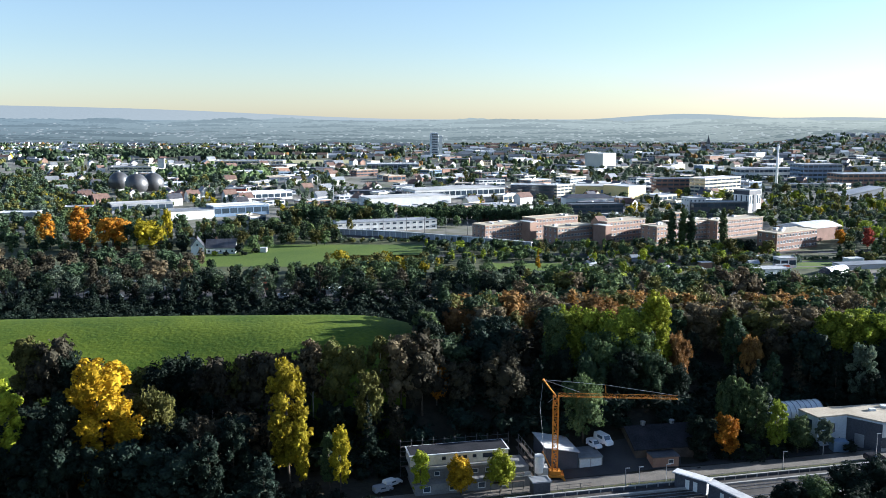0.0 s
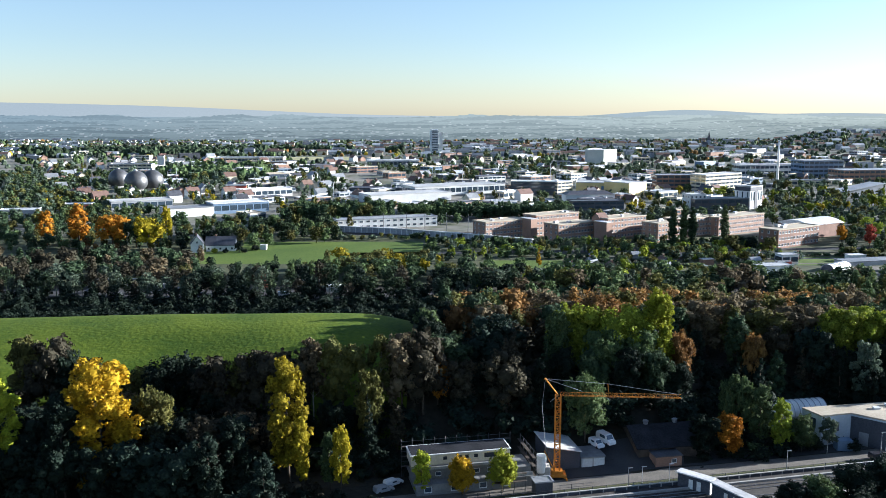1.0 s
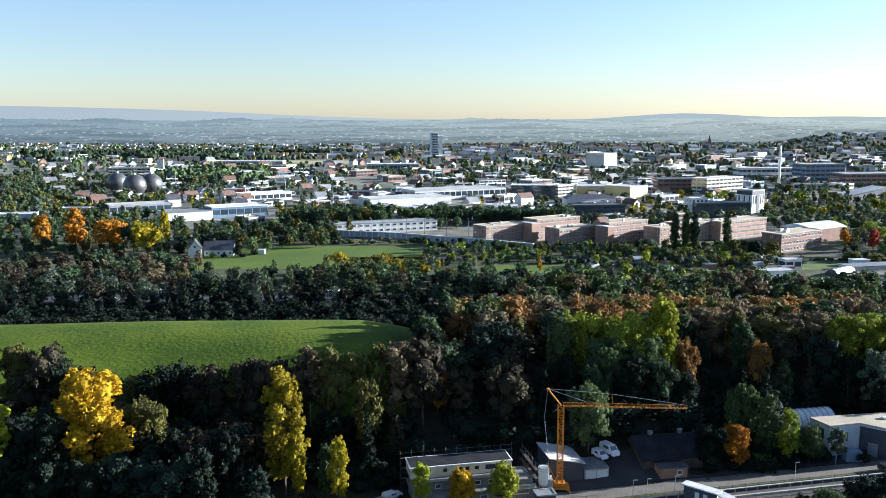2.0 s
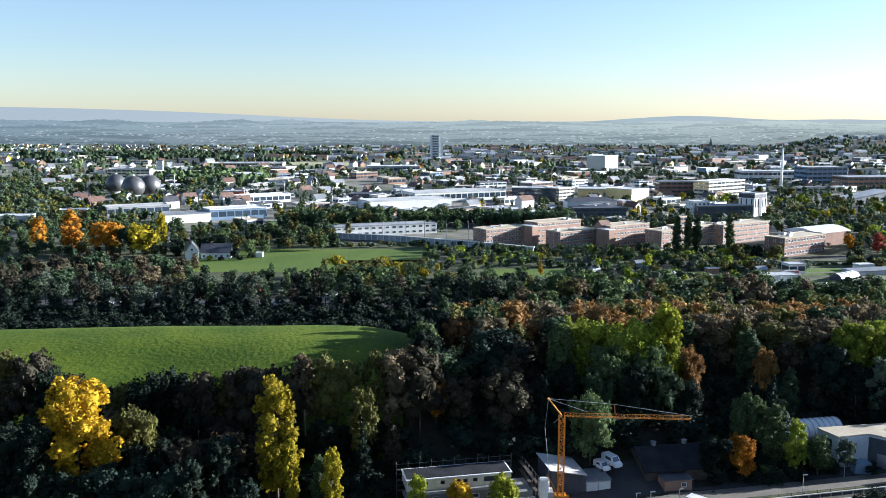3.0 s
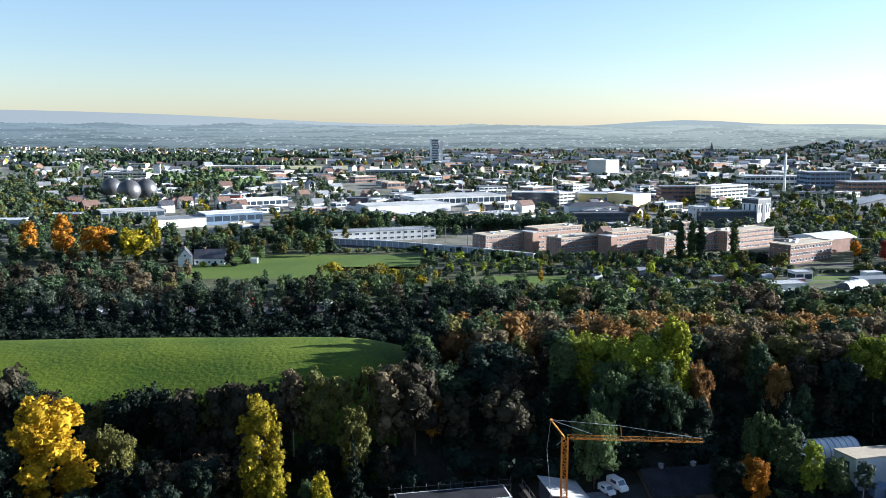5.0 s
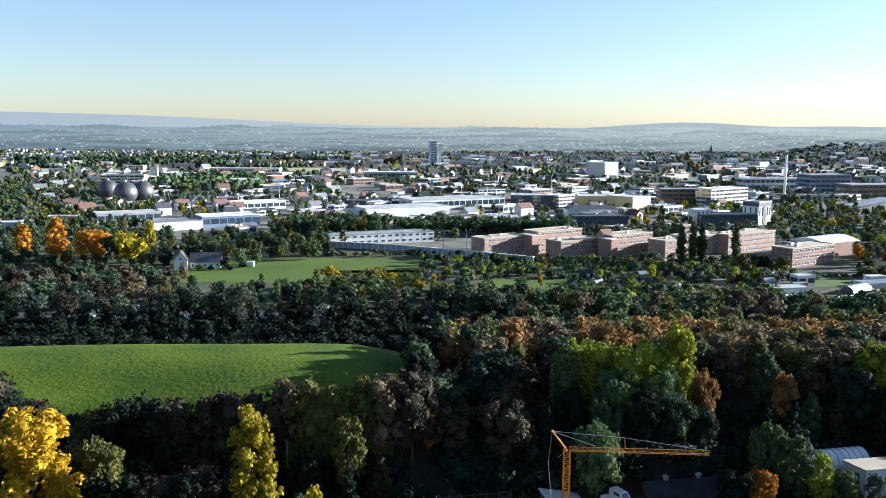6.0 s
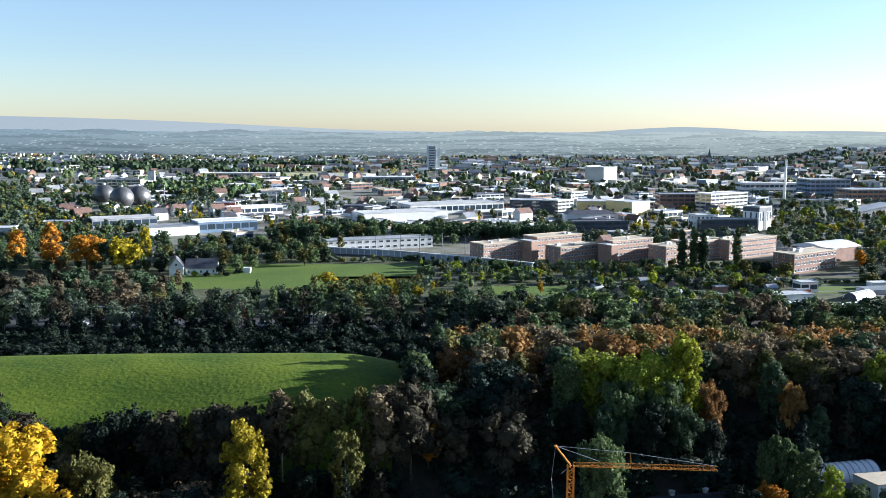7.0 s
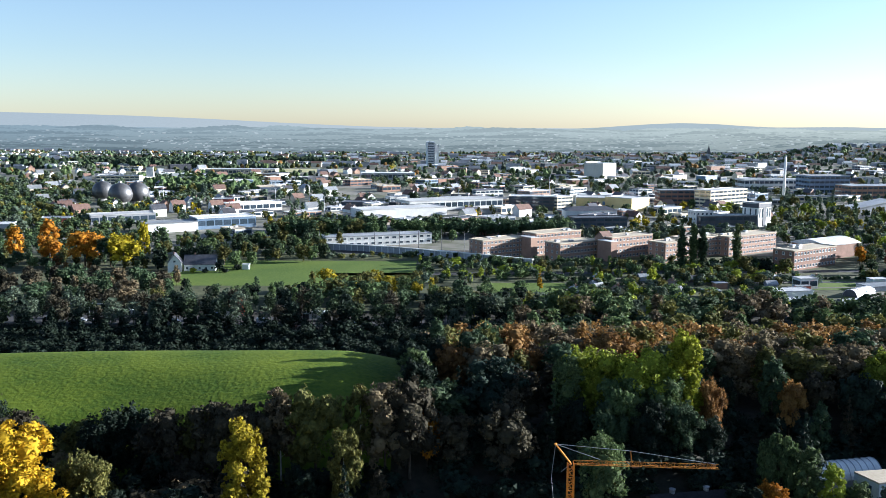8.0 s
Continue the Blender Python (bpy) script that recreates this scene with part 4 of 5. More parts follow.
            made = block("hall" if what == "hall" else "office_building", x, y, w, d, h, turn, wall, roof, 0 if y > 1150 and town.random() < 0.5 else max(1, int(h / 3.4)), "band",
                  f"{wn_} {what} with a {rn_} flat roof among trees", "building", "town buildings", 0.4)
            if y < 1150:
                roof_kit(made, w, d, h, done, town.randrange(1, 4))


town_halls(44, -210, 330, 600, 900, (12, 30), (10, 20), (3.5, 6.5), (4, 4, 4, 2, 1, 2, 1), "hall")
town_halls(72, -520, 620, 860, 1300, (14, 38), (11, 22), (4, 8), (4, 4, 4, 2, 1, 2, 1), "hall")
town_halls(80, -900, 1000, 1200, 1900, (14, 36), (11, 18), (5, 9.5), (3, 4, 5, 1, 3, 2, 1), "office building")


def small_houses(n, x0, x1, y0, y1, label):
    done = tries = 0
    while done < n and tries < n * 10:
        tries += 1
        y = y0 + (y1 - y0) * town.random()
        x = (x0 + (x1 - x0) * town.random()) * y / y1
        w, d = town.uniform(9, 15), town.uniform(8, 10)
        if free(x, y, w, d) and not (x < -0.25 * y and y < 1150 and town.random() < 0.2):
            done += 1
            TAKEN.append((x - 2, x + w + 2, y - 4, y + d + 5))
            h = town.uniform(4, 7)
            wall, roof = town.choice((WHITE, WHITE, CREAM, BRICK)), town.choice((TILE, SLATE, TILE, GREYROOF))
            house(x, y, town.choice((36, 126, 40, -54)), w, d, h, h + d * 0.42, wall, roof, label, None, "town houses", y < 700)


small_houses(56, -420, 330, 730, 930, "small gabled house with a pitched roof among trees")
small_houses(90, -700, 760, 950, 1500, "small gabled town house with a pitched roof")


def far_houses(name, n, y0, y1, wall, roof, seed, label, k=1.0):
    """Rows of distant houses: bodies and roofs."""
    rnd = random.Random(seed)
    b, r = Shape(), Shape()
    for _ in range(n):
        y = y0 + (y1 - y0) * rnd.random() ** 0.8
        x, w, d, h = y * rnd.uniform(-0.6, 0.6), k * rnd.uniform(8, 24), k * rnd.uniform(8, 12), k * rnd.uniform(4, 8.5)
        if y < 1800 and not free(x, y, w, d):
            continue
        z = terrain(x, y) if y < 2330 else plain(x, y)
        if rnd.random() < 0.5:
            b.gable_walls(x, x + w, y, y + d, z - 1, z + h, z + h + 3.2)
            r.gable(x, x + w, y, y + d, z + h, z + h + 3.2)
        else:
            b.box(x, x + w, y, y + d, z - 1, z + h)
            r.box(x - .3, x + w + .3, y - .3, y + d + .3, z + h, z + h + 0.6)
    tagged(b.ob(name, wall), label, "houses", "", "stuff")
    tagged(r.ob(name + "_roofs", roof), label.replace("houses", "roofs of houses"), "roofs", "", "stuff")


far_houses("far_houses", 380, 1450, 2330, CREAM, TILE, 1, "distant white houses of the town")
far_houses("far_houses", 420, 1450, 2330, GREY, GREYROOF, 2, "distant cream houses of the town")
far_houses("far_houses", 290, 1500, 2330, WHITE, FLATROOF, 3, "distant pale houses on the plain")
# the farthest houses and roofs glow in the painted haze colours
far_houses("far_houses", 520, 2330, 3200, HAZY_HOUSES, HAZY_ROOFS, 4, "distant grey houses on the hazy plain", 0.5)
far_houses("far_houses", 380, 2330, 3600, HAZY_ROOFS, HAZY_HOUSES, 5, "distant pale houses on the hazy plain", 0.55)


# the wooded hill and the belts of trees in the valley
HERO = [(-71, 167, 8), (-32, 174, 6), (-18, 187, 4), (-66, 197, 6), (53, 213, 6), (43, 211, 6), (36, 213, 6), (62, 213, 8), (70, 214, 7), (48, 203, 6), (40, 203, 6), (56, 204, 6), (33, 206, 5), (-1, 203, 4), (-20, 203, 4), (68, 204, 5), (58, 188, 6), (-2, 196, 6), (-21, 169, 8), (-16.5, 180, 6), (-12, 172, 8), (-31, 166, 7), (28, 213, 5), (44, 207, 6), (106, 224, 8), (115, 226, 8), (80, 219, 5)]


def clear(x, y):
    """Whether a place is neither meadow, building ground nor taken by a single tree."""
    if x < -12 and 200 < y < 268:
        return y < 203 - 4 * math.sin(x * 0.06)
    if 18 < x < 72 and y < 198 or x > 74 and y < 210 or -9 < x < 30 and y < 186:
        return False
    return all((x - a) ** 2 + (y - b) ** 2 > r * r for a, b, r in HERO)


EDGE = ((-125, 25), (-116, 26), (-110, 24.5), (-98, 25), (-93, 25.5), (-83, 20), (-77, 18), (-71, 18), (-60, 20.5), (-54, 20.5), (-49, 20), (-45, 21.5), (-40, 22), (-35, 22.5), (-31, 24), (-24, 24.5), (-15, 25), (-10, 25.5), (-5, 26))
edge_dice = random.Random(8)
for x, top in EDGE:
    y = 199.5 + edge_dice.uniform(-1.5, 1.5)
    tree(edge_dice.choice(("round", "sparse", "round", "round")), x, y, top - terrain(x, y), edge_dice.choice(("brown umber brown olive" if x > -42 else "umber brown umber olive umber dark").split()), True, 0.85, "at the meadow's edge", "meadow edge trees")
for x, y, h, c in ((-4, 222, 13, "dark"), (-5, 231, 14, "green"), (-6.5, 240, 13, "dark"), (-1, 246, 14, "dark"), (-2, 254, 13, "brown"), (-8, 212, 11, "olive"), (-2.5, 226.5, 13, "dark"), (-3.5, 235.5, 13.5, "dark"), (-4, 250, 13, "dark"), (-3, 259, 13, "dark")):
    tree("round", x, y, h * 0.82, c, True, 1.0, "at the meadow's edge", "meadow edge trees")
# near-black shrubs and trees here carry the slope's shade in their leaf colour
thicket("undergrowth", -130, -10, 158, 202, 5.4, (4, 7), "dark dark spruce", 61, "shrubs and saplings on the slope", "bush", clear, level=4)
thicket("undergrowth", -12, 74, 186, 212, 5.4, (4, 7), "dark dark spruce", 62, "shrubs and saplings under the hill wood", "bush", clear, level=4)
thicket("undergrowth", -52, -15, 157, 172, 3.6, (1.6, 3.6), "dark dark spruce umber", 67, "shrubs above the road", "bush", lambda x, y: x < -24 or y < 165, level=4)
# dark shrubs added over bare ground to stand in for its shade
thicket("undergrowth", -24, -4, 175, 188, 3.6, (2, 4.5), "dark dark spruce", 68, "shrubs put in for shade above the parked cars", "bush", level=4)
# dark shrubs that also stand in for the tree shade on the yard
thicket("undergrowth", 57.5, 76, 184.5, 189, 3.2, (2, 4), "dark", 66, "low shrubs, also for tree shade, beside the barn", "bush", level=4)
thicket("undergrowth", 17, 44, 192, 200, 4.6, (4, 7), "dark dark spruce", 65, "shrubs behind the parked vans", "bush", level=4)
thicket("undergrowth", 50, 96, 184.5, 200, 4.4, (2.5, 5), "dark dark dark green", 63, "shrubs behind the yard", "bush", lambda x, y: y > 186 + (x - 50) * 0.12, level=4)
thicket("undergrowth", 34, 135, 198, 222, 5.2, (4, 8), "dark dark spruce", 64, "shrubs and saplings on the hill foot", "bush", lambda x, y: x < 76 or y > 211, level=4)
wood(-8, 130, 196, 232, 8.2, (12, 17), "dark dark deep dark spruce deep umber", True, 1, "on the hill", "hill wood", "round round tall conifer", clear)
wood(-2, 140, 232, 262, 8.6, (13, 17), "rust brown brown olive deep brown green", True, 2, "on the hill", "hill wood", "round round tall", clear)
wood(-130, -14, 182, 197, 7.0, (10, 13), "dark umber brown umber dark olive", True, 3, "below the meadow", "slope wood", "round tall sparse round", clear)
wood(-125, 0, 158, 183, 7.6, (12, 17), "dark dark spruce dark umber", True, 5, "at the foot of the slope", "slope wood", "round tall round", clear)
thicket("woods", 0, 190, 262, 305, 9.6, (12, 16), "rust brown brown olive rust deep", 4, "autumn treetops on the back of the hill", level=4)
thicket("woods", 130, 230, 205, 262, 9, (12, 16), "dark brown rust dark", 41, "trees on the end of the hill", level=4)
# two strips of dark scrub stand in for the shaded ground behind the crest
thicket("woods", -260, 60, 322, 352, 8, (5, 8.5), "dark", 7, "scrub put in for the shade band behind the meadow", "round tall")
thicket("undergrowth", -230, 8, 308, 346, 5.2, (4, 6.5), "dark", 72, "dark scrub put in for the shade behind the meadow", "bush", level=4)
thicket("woods", -260, 30, 345, 366, 7.5, (8, 14), "silver deep dark umber deep", 71, "airy trees along the trunk road", "sparse tall sparse", level=4)
thicket("woods", -120, 30, 384, 418, 8.5, (6, 10), "deep olive green deep dark", 8, "trees before the pasture", level=4)
thicket("woods", -60, -8, 400, 440, 9, (7, 10.5), "olive gold olive green", 81, "sunlit trees before the pasture", level=4)
thicket("woods", -290, -118, 384, 452, 10.5, (8, 11), "brown umber deep brown umber deep", 9, "autumn wood beside the pasture")
thicket("woods", 20, 235, 300, 375, 9.8, (8, 13), "deep green green olive brown", 10, "trees in the valley gardens")
thicket("woods", 0, 240, 372, 425, 8, (3, 7), "green leafgreen green silver deep olive", 101, "garden trees", "round round bush", lambda x, y: not (148 < x < 215 and y > 398) and not (25 < x < 64 and y > 418))
thicket("woods", -12, 185, 440, 512, 7.8, (3, 6.5), "green silver leafgreen green deep olive", 102, "trees before the brick blocks", "round bush tall", lambda x, y: not (25 < x < 64 and y < 455))
for k, (x0, x1, y0) in enumerate(((58, 176, 431), (66, 176, 446), (62, 182, 459), (176, 300, 464), (60, 150, 420))):
    thicket("hedge", x0, x1, y0, y0 + 2.6, 2.6, (1.6, 2.6), "deep", 130 + k, "clipped hedge between garden plots", "bush", lambda x, y: free(x, y, 0.5, 0.5))
thicket("woods", 118, 300, 440, 470, 8.5, (3, 7), "green silver olive green", 103, "hedges and garden trees", "round bush", lambda x, y: not (172 < x < 212) and free(x, y, 1, 1))
thicket("woods", 14, 215, 500, 514, 6.5, (3, 6.5), "deep green silver deep olive", 106, "trees in front of the brick blocks", "round bush round", lambda x, y: x < 178 or y < 488)
thicket("woods", 212, 300, 470, 520, 9.5, (4, 9), "green deep olive green", 104, "trees round the sports hall", "round tall", lambda x, y: free(x, y, 1, 1))
thicket("woods", 235, 420, 520, 600, 10, (6, 10), "green silver olive leafgreen", 105, "trees of the southern suburb")
thicket("woods", -245, -150, 482, 497, 8, (4, 7), "deep green rust olive deep", 114, "mixed trees along the suburb's edge")
thicket("woods", -290, -150, 495, 600, 11, (5, 10), "deep green deep olive deep", 11, "trees beside the trade halls", "round tall")
thicket("woods", -145, -70, 515, 600, 10, (7, 11), "deep green deep olive", 111, "trees beyond the pasture", "round tall round", lambda x, y: not (-142 < x < -112 and 470 < y < 500))
thicket("woods", -70, 22, 526, 540, 6.5, (2, 4.5), "green olive deep silver", 112, "low scrub beside the branch line", "bush round bush")
thicket("woods", -68, 16, 596, 612, 8, (5, 9), "deep green deep", 113, "trees behind the workshop")
thicket("woods", -115, -35, 600, 650, 8.5, (11, 14), "deep green deep olive", 12, "trees in the tree line")
thicket("woods", -32, 85, 622, 655, 7.5, (10, 12.5), "deep deep deep green", 121, "trees in the dense tree line")
# from here on paler leaf mixes brighten the town trees in place of haze
thicket("woods", 85, 480, 585, 650, 10.5, (6, 10), "green silver olive silver", 13, "trees behind the brick blocks", level=3)
thicket("woods", -560, -250, 700, 1050, 12.5, (6, 10), "deep green silver olive green", 142, "dense trees of the western suburb", "round tall round", level=3, keep=lambda x, y: x < -0.27 * y and free(x, y, 1, 1) and not (-350 < x < -275 and 820 < y < 925))
thicket("woods", -480, -230, 590, 700, 11, (6, 10), "green silver deep olive", 14, "trees in the western suburb", level=3, keep=lambda x, y: free(x, y, 1, 1))
thicket("woods", 230, 420, 650, 820, 20, (6, 11), "green leafgreen silver silver leafgreen olive", 15, "trees round the offices", level=3)
thicket("woods", -420, 460, 650, 840, 13.5, (5, 9), "green olive silver silver green deep olive gold", 16, "street trees among the halls", "round tall", lambda x, y: free(x, y, 1, 1), level=3)


# far woods: too many and too small to be told apart
def far_wood(name, x0, x1, y0, y1, n, size, colour, seed, label, cut=2):
    rng = np.random.default_rng(seed)
    ball = bmesh.new()
    bmesh.ops.create_icosphere(ball, subdivisions=cut, radius=1)
    bv = np.array([v.co for v in ball.verts])
    bf = np.array([[v.index for v in f.verts] for f in ball.faces])
    ball.free()
    V, F, k = [], [], 0
    while k < n:
        y = y0 + (y1 - y0) * math.sqrt(rng.uniform(0, 1))
        x = (x0 + (x1 - x0) * rng.uniform(0, 1)) * y / y1
        if noise.noise((x * 0.006, y * 0.004, seed)) < -0.05 or not free(x, y, 1, 1):
            continue
        r = rng.uniform(*size)
        w = bv * (1 + rng.normal(size=(len(bv), 1)) * 0.17) * np.array([r, r, r * rng.uniform(0.9, 1.5)])
        V.append(w + np.array([x, y, terrain(x, y) + r * 0.6]))
        F.append(bf + len(bv) * k)
        k += 1
    me = bpy.data.meshes.new(name)
    me.from_pydata(np.concatenate(V).tolist(), [], np.concatenate(F).tolist())
    me.materials.append(LEAF[colour])
    return tagged(new(name, me), label, "woods", "", "stuff")


# mostly pale grey-green leaves, which imitate the haze over the far trees
thicket("far_trees", -560, 600, 830, 1250, 17, (6, 11), "green silver olive silver green deep silver", 31, "trees among the trade halls", "round tall round", lambda x, y: free(x, y, 1, 1) and noise.noise((x * 0.008, y * 0.006, 3)) > -0.15 and abs(x) < 0.56 * y, 1.25, 3)
for k, (colour, share) in enumerate((("green", 0.9), ("deep", 0.45), ("olive", 0.45), ("silver", 1.0), ("gold", 0.03), ("rust", 0.12))):
    far_wood("far_trees", -1100, 1200, 1200, 1900, int(1000 * share), (2.6, 4.6), colour, 20 + k, COLOURS[colour] + " trees across the town")
    far_wood("far_trees", -1500, 1600, 1800, 2340, int(1100 * share), (3, 6), colour, 30 + k, COLOURS[colour] + " distant trees across the plain", 1)
far_wood("far_trees", -1100, -80, 1480, 1750, 1000, (5, 8), "deep", 50, "dark distant wood behind the pale field")
far_wood("far_trees", -420, -250, 1000, 1250, 160, (4, 6), "green", 51, "green wood behind the digesters")


# single trees
SLOPE, VALLEY = "single slope trees", "single valley trees"
tree("tall", -69, 168, 28, "yellow", 2, 1.2, "at the foot of the slope", SLOPE)
# dark tree added to stand for the yellow crown's shaded left side
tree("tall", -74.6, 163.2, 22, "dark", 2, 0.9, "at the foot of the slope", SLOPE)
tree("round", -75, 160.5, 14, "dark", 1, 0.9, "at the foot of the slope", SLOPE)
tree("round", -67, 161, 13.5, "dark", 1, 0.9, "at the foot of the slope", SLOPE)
tree("tall", -88, 166, 24, "lime", 2, 1.0, "at the foot of the slope", SLOPE)
tree("round", -66, 199, 17.5, "dark", 2, 0.95, "at the meadow's edge", SLOPE)
tree("round", -88, 200, 17, "dark", 2, 0.85, "at the meadow's edge", SLOPE)
tree("round", -79, 199, 14, "orange", 2, 0.5, "at the meadow's edge", SLOPE)
tree("tall", -32.5, 174, 26.5, "gold", 2, 0.85, "above the road", SLOPE)
tree("tall", -29.5, 172, 15, "gold", 2, 0.7, "above the road", SLOPE)
tree("round", -62, 181, 19, "olive", 2, 0.75, "on the slope", SLOPE)
tree("sparse", -17, 189, 19.5, "olive", 2, 0.7, "on the slope", SLOPE)
tree("conifer", -16.5, 184.5, 15, "spruce", 2, 0.9, "on the slope", SLOPE)
tree("tall", -21, 169.5, 14, "gold", 2, 0.72, "beside the road", SLOPE)
tree("tall", -23.5, 171, 12, "green", 2, 0.9, "beside the road", SLOPE)
tree("round", -1.5, 202, 13, "orange", 2, 0.65, "at the edge of the wood", SLOPE)
tree("tall", 53.5, 213.5, 24, "lime", 2, 0.95, "in the dark wood", SLOPE)
tree("round", 44.5, 214, 21, "leafgreen", 2, 0.98, "in the dark wood", SLOPE)
tree("round", 34, 215, 20.5, "leafgreen", 2, 1.0, "in the dark wood", SLOPE)
tree("tall", 28.5, 212, 19, "green", 2, 1.0, "in the dark wood", SLOPE)
# darker green in front gives the shaded gaps of the bright crowns
tree("round", 39, 208, 16.5, "green", 2, 0.85, "in the dark wood", SLOPE)
tree("round", 48, 209, 16, "green", 2, 0.8, "in the dark wood", SLOPE)
# dark trees added for the shaded lower parts of the crowns behind
for x, y, h, c in ((29, 206, 12, "dark"), (36, 203.5, 12.5, "deep"), (43.5, 203, 13, "dark"), (51, 204, 12, "deep"), (57, 205.5, 10, "dark"), (104, 218.5, 13, "dark"), (112, 220, 13.5, "dark"), (119, 222, 14, "dark")):
    tree("round", x, y, h, c, 2, 0.85, "standing in for shade below the hill wood", SLOPE)
tree("round", 106, 227, 17.5, "leafgreen", 2, 1.0, "on the hill", SLOPE)
tree("round", 115, 229, 17, "leafgreen", 2, 1.1, "on the hill", SLOPE)
tree("round", 80.5, 222, 14.5, "rust", 2, 0.65, "on the hill", SLOPE)
tree("round", 59, 212, 15, "rust", 2, 0.6, "in the dark wood", SLOPE)
tree("round", 32, 190, 15.5, "green", 2, 0.85, "behind the yard", SLOPE)
tree("weeping", 68.5, 197, 15.5, "green", 2, 0.85, "behind the yard", SLOPE)
# dark tree added for the orange crown's shaded left half
tree("round", 58.4, 187.0, 10.4, "dark", 2, 1.1, "behind the yard", SLOPE)
tree("round", 63.4, 187.2, 10.6, "orange", 2, 0.9, "behind the yard", SLOPE)
tree("conifer", 76, 203, 19, "spruce", 2, 1.0, "behind the yard", SLOPE)
tree("conifer", 71, 205, 17, "spruce", 2, 0.9, "behind the yard", SLOPE)
tree("tall", 72.5, 193, 15, "green", 2, 1.0, "beside the forecourt", SLOPE)
tree("tall", 76.5, 190.5, 12.5, "leafgreen", 2, 1.0, "beside the forecourt", SLOPE)
tree("round", 81.5, 190.6, 8.8, "green", 2, 1.0, "beside the forecourt", SLOPE)
tree("sparse", 87, 189.8, 8.5, "silver", 2, 1.0, "beside the forecourt", SLOPE)
tree("sparse", 106, 213, 19, "silver", 2, 0.8, "behind the hall", SLOPE)
for x, y, h, c, k in ((-4.6, 168.6, 9.2, "lime", "tall"), (3.6, 168.2, 8.2, "yellow", "round"), (11.8, 169.4, 8.8, "lime", "round")):
    tree(k, x, y, h, c, 2, 0.95 if k == "round" else 1.1, "before the building site", "street trees")
for x, y, h, c in ((60, 153, 7, "dark"), (66, 156, 8, "dark"), (72, 157, 9, "green"), (79, 159, 10, "dark"), (86, 161, 10.5, "dark"), (93, 163, 9.5, "green"), (100, 164, 10, "dark"), (70, 150, 7, "green"), (77, 152, 8, "dark"), (84, 154, 8, "dark"), (91, 155, 8, "dark")):
    tree("round", x, y, h, c, 2, 1.2, "beside the railway", "railway trees")
for x, y, h, w in ((131, 494, 24, 1.55), (137.5, 495, 25, 1.4), (142.5, 495, 24, 1.5), (161, 496, 25, 1.4)):
    tree("poplar", x, y, h, "deep" if w > 1.45 else "green", 2, w, "before the brick blocks", VALLEY)
for x, y, h, c, k, w in ((-238, 518, 19, "orange", "tall", 1.35), (-213, 505, 24, "orange", "tall", 1.4), (-191, 498, 20, "orange", "round", 1.3), (-168, 492, 19, "gold", "round", 1.3), (-177, 497, 17, "deep", "round", 1.1), (-167, 522, 21, "gold", "tall", 0.9),
                         (48, 434, 10.5, "yellow", "conifer", 1.0), (247, 500, 13, "red", "round", 0.8), (236, 512, 11, "orange", "round", 0.8), (-78, 372, 9, "red", "round", 0.6), (78, 446, 7, "lime", "round", 0.9),
                         (104, 449, 8, "lime", "round", 0.9), (171, 480, 9, "dark", "round", 1.2), (181, 478, 9, "olive", "round", 1.2), (160, 478, 10, "olive", "round", 1.1), (-95, 560, 13, "olive", "round", 0.8)):
    tree(k, x, y, h, c, 1, w, "in the valley", VALLEY)


# building site: an unfinished house of three stepped storeys
SITE = thing("building_site", -6.0, 166.4, 0, 12, "unfinished concrete house with painted-in shade and scaffolding", "building")
W, D = 25.0, 10.5
# lower storeys in darker grey: their shade is put into the concrete colour
Shape().box(0.6, W, 1.0, D, -0.4, 2.3).ob("ground_floor", SHADECONCRETE, SITE)
Shape().box(0.2, W + 0.2, 0.6, D + 0.2, 2.3, 2.5).ob("slab", SHADECONCRETE, SITE)
Shape().box(0.8, W - 3.5, 3.4, D, 2.5, 4.4).ob("first_floor", SHADECONCRETE, SITE)
Shape().box(0.5, W - 3.2, 3.1, D + 0.2, 4.4, 4.6).ob("slab", SHADECONCRETE, SITE)


def wall_with_holes(name, x0, x1, y, z0, z1, holes, mat, thick=0.25):
    """An upright wall along x with square openings (x, width, z, height) right through it."""
    s, x = Shape(), x0
    for hx, hw, hz, hh in holes:
        s.box(x, hx, y, y + thick, z0, z1)
        s.box(hx, hx + hw, y, y + thick, z0, hz)
        s.box(hx, hx + hw, y, y + thick, hz + hh, z1)
        x = hx + hw
    s.box(x, x1, y, y + thick, z0, z1)
    return s.ob(name, mat, SITE)


wall_with_holes("top_wall", 0.3, W - 3.6, 5.2, 4.6, 6.8, [(3.6, 0.9, 5.5, 0.8), (7.0, 0.9, 5.5, 0.8), (10.2, 0.9, 5.5, 0.8), (11.6, 0.9, 5.5, 0.8), (13.6, 0.9, 5.5, 0.8), (15.8, 3.2, 5.3, 1.1)], CREAM)
Shape().box(0.3, 0.55, 5.45, D, 4.6, 6.8).ob("side_wall", CONCRETE, SITE)
Shape().box(W - 3.85, W - 3.6, 5.45, D, 4.6, 6.8).ob("side_wall", CONCRETE, SITE)
Shape().box(0.3, W - 3.6, D, D + 0.25, 4.6, 6.8).ob("back_wall", WHITE, SITE)
# dark block behind the openings stands in for the unlit inside
Shape().box(0.6, W - 3.9, 6.0, D - 0.05, 4.7, 6.5).ob("dark_interior", DARKWALL, SITE)
Shape().box(0.1, W - 3.4, 5.0, D + 0.4, 6.8, 7.0).ob("roof_slab", WHITE, SITE)
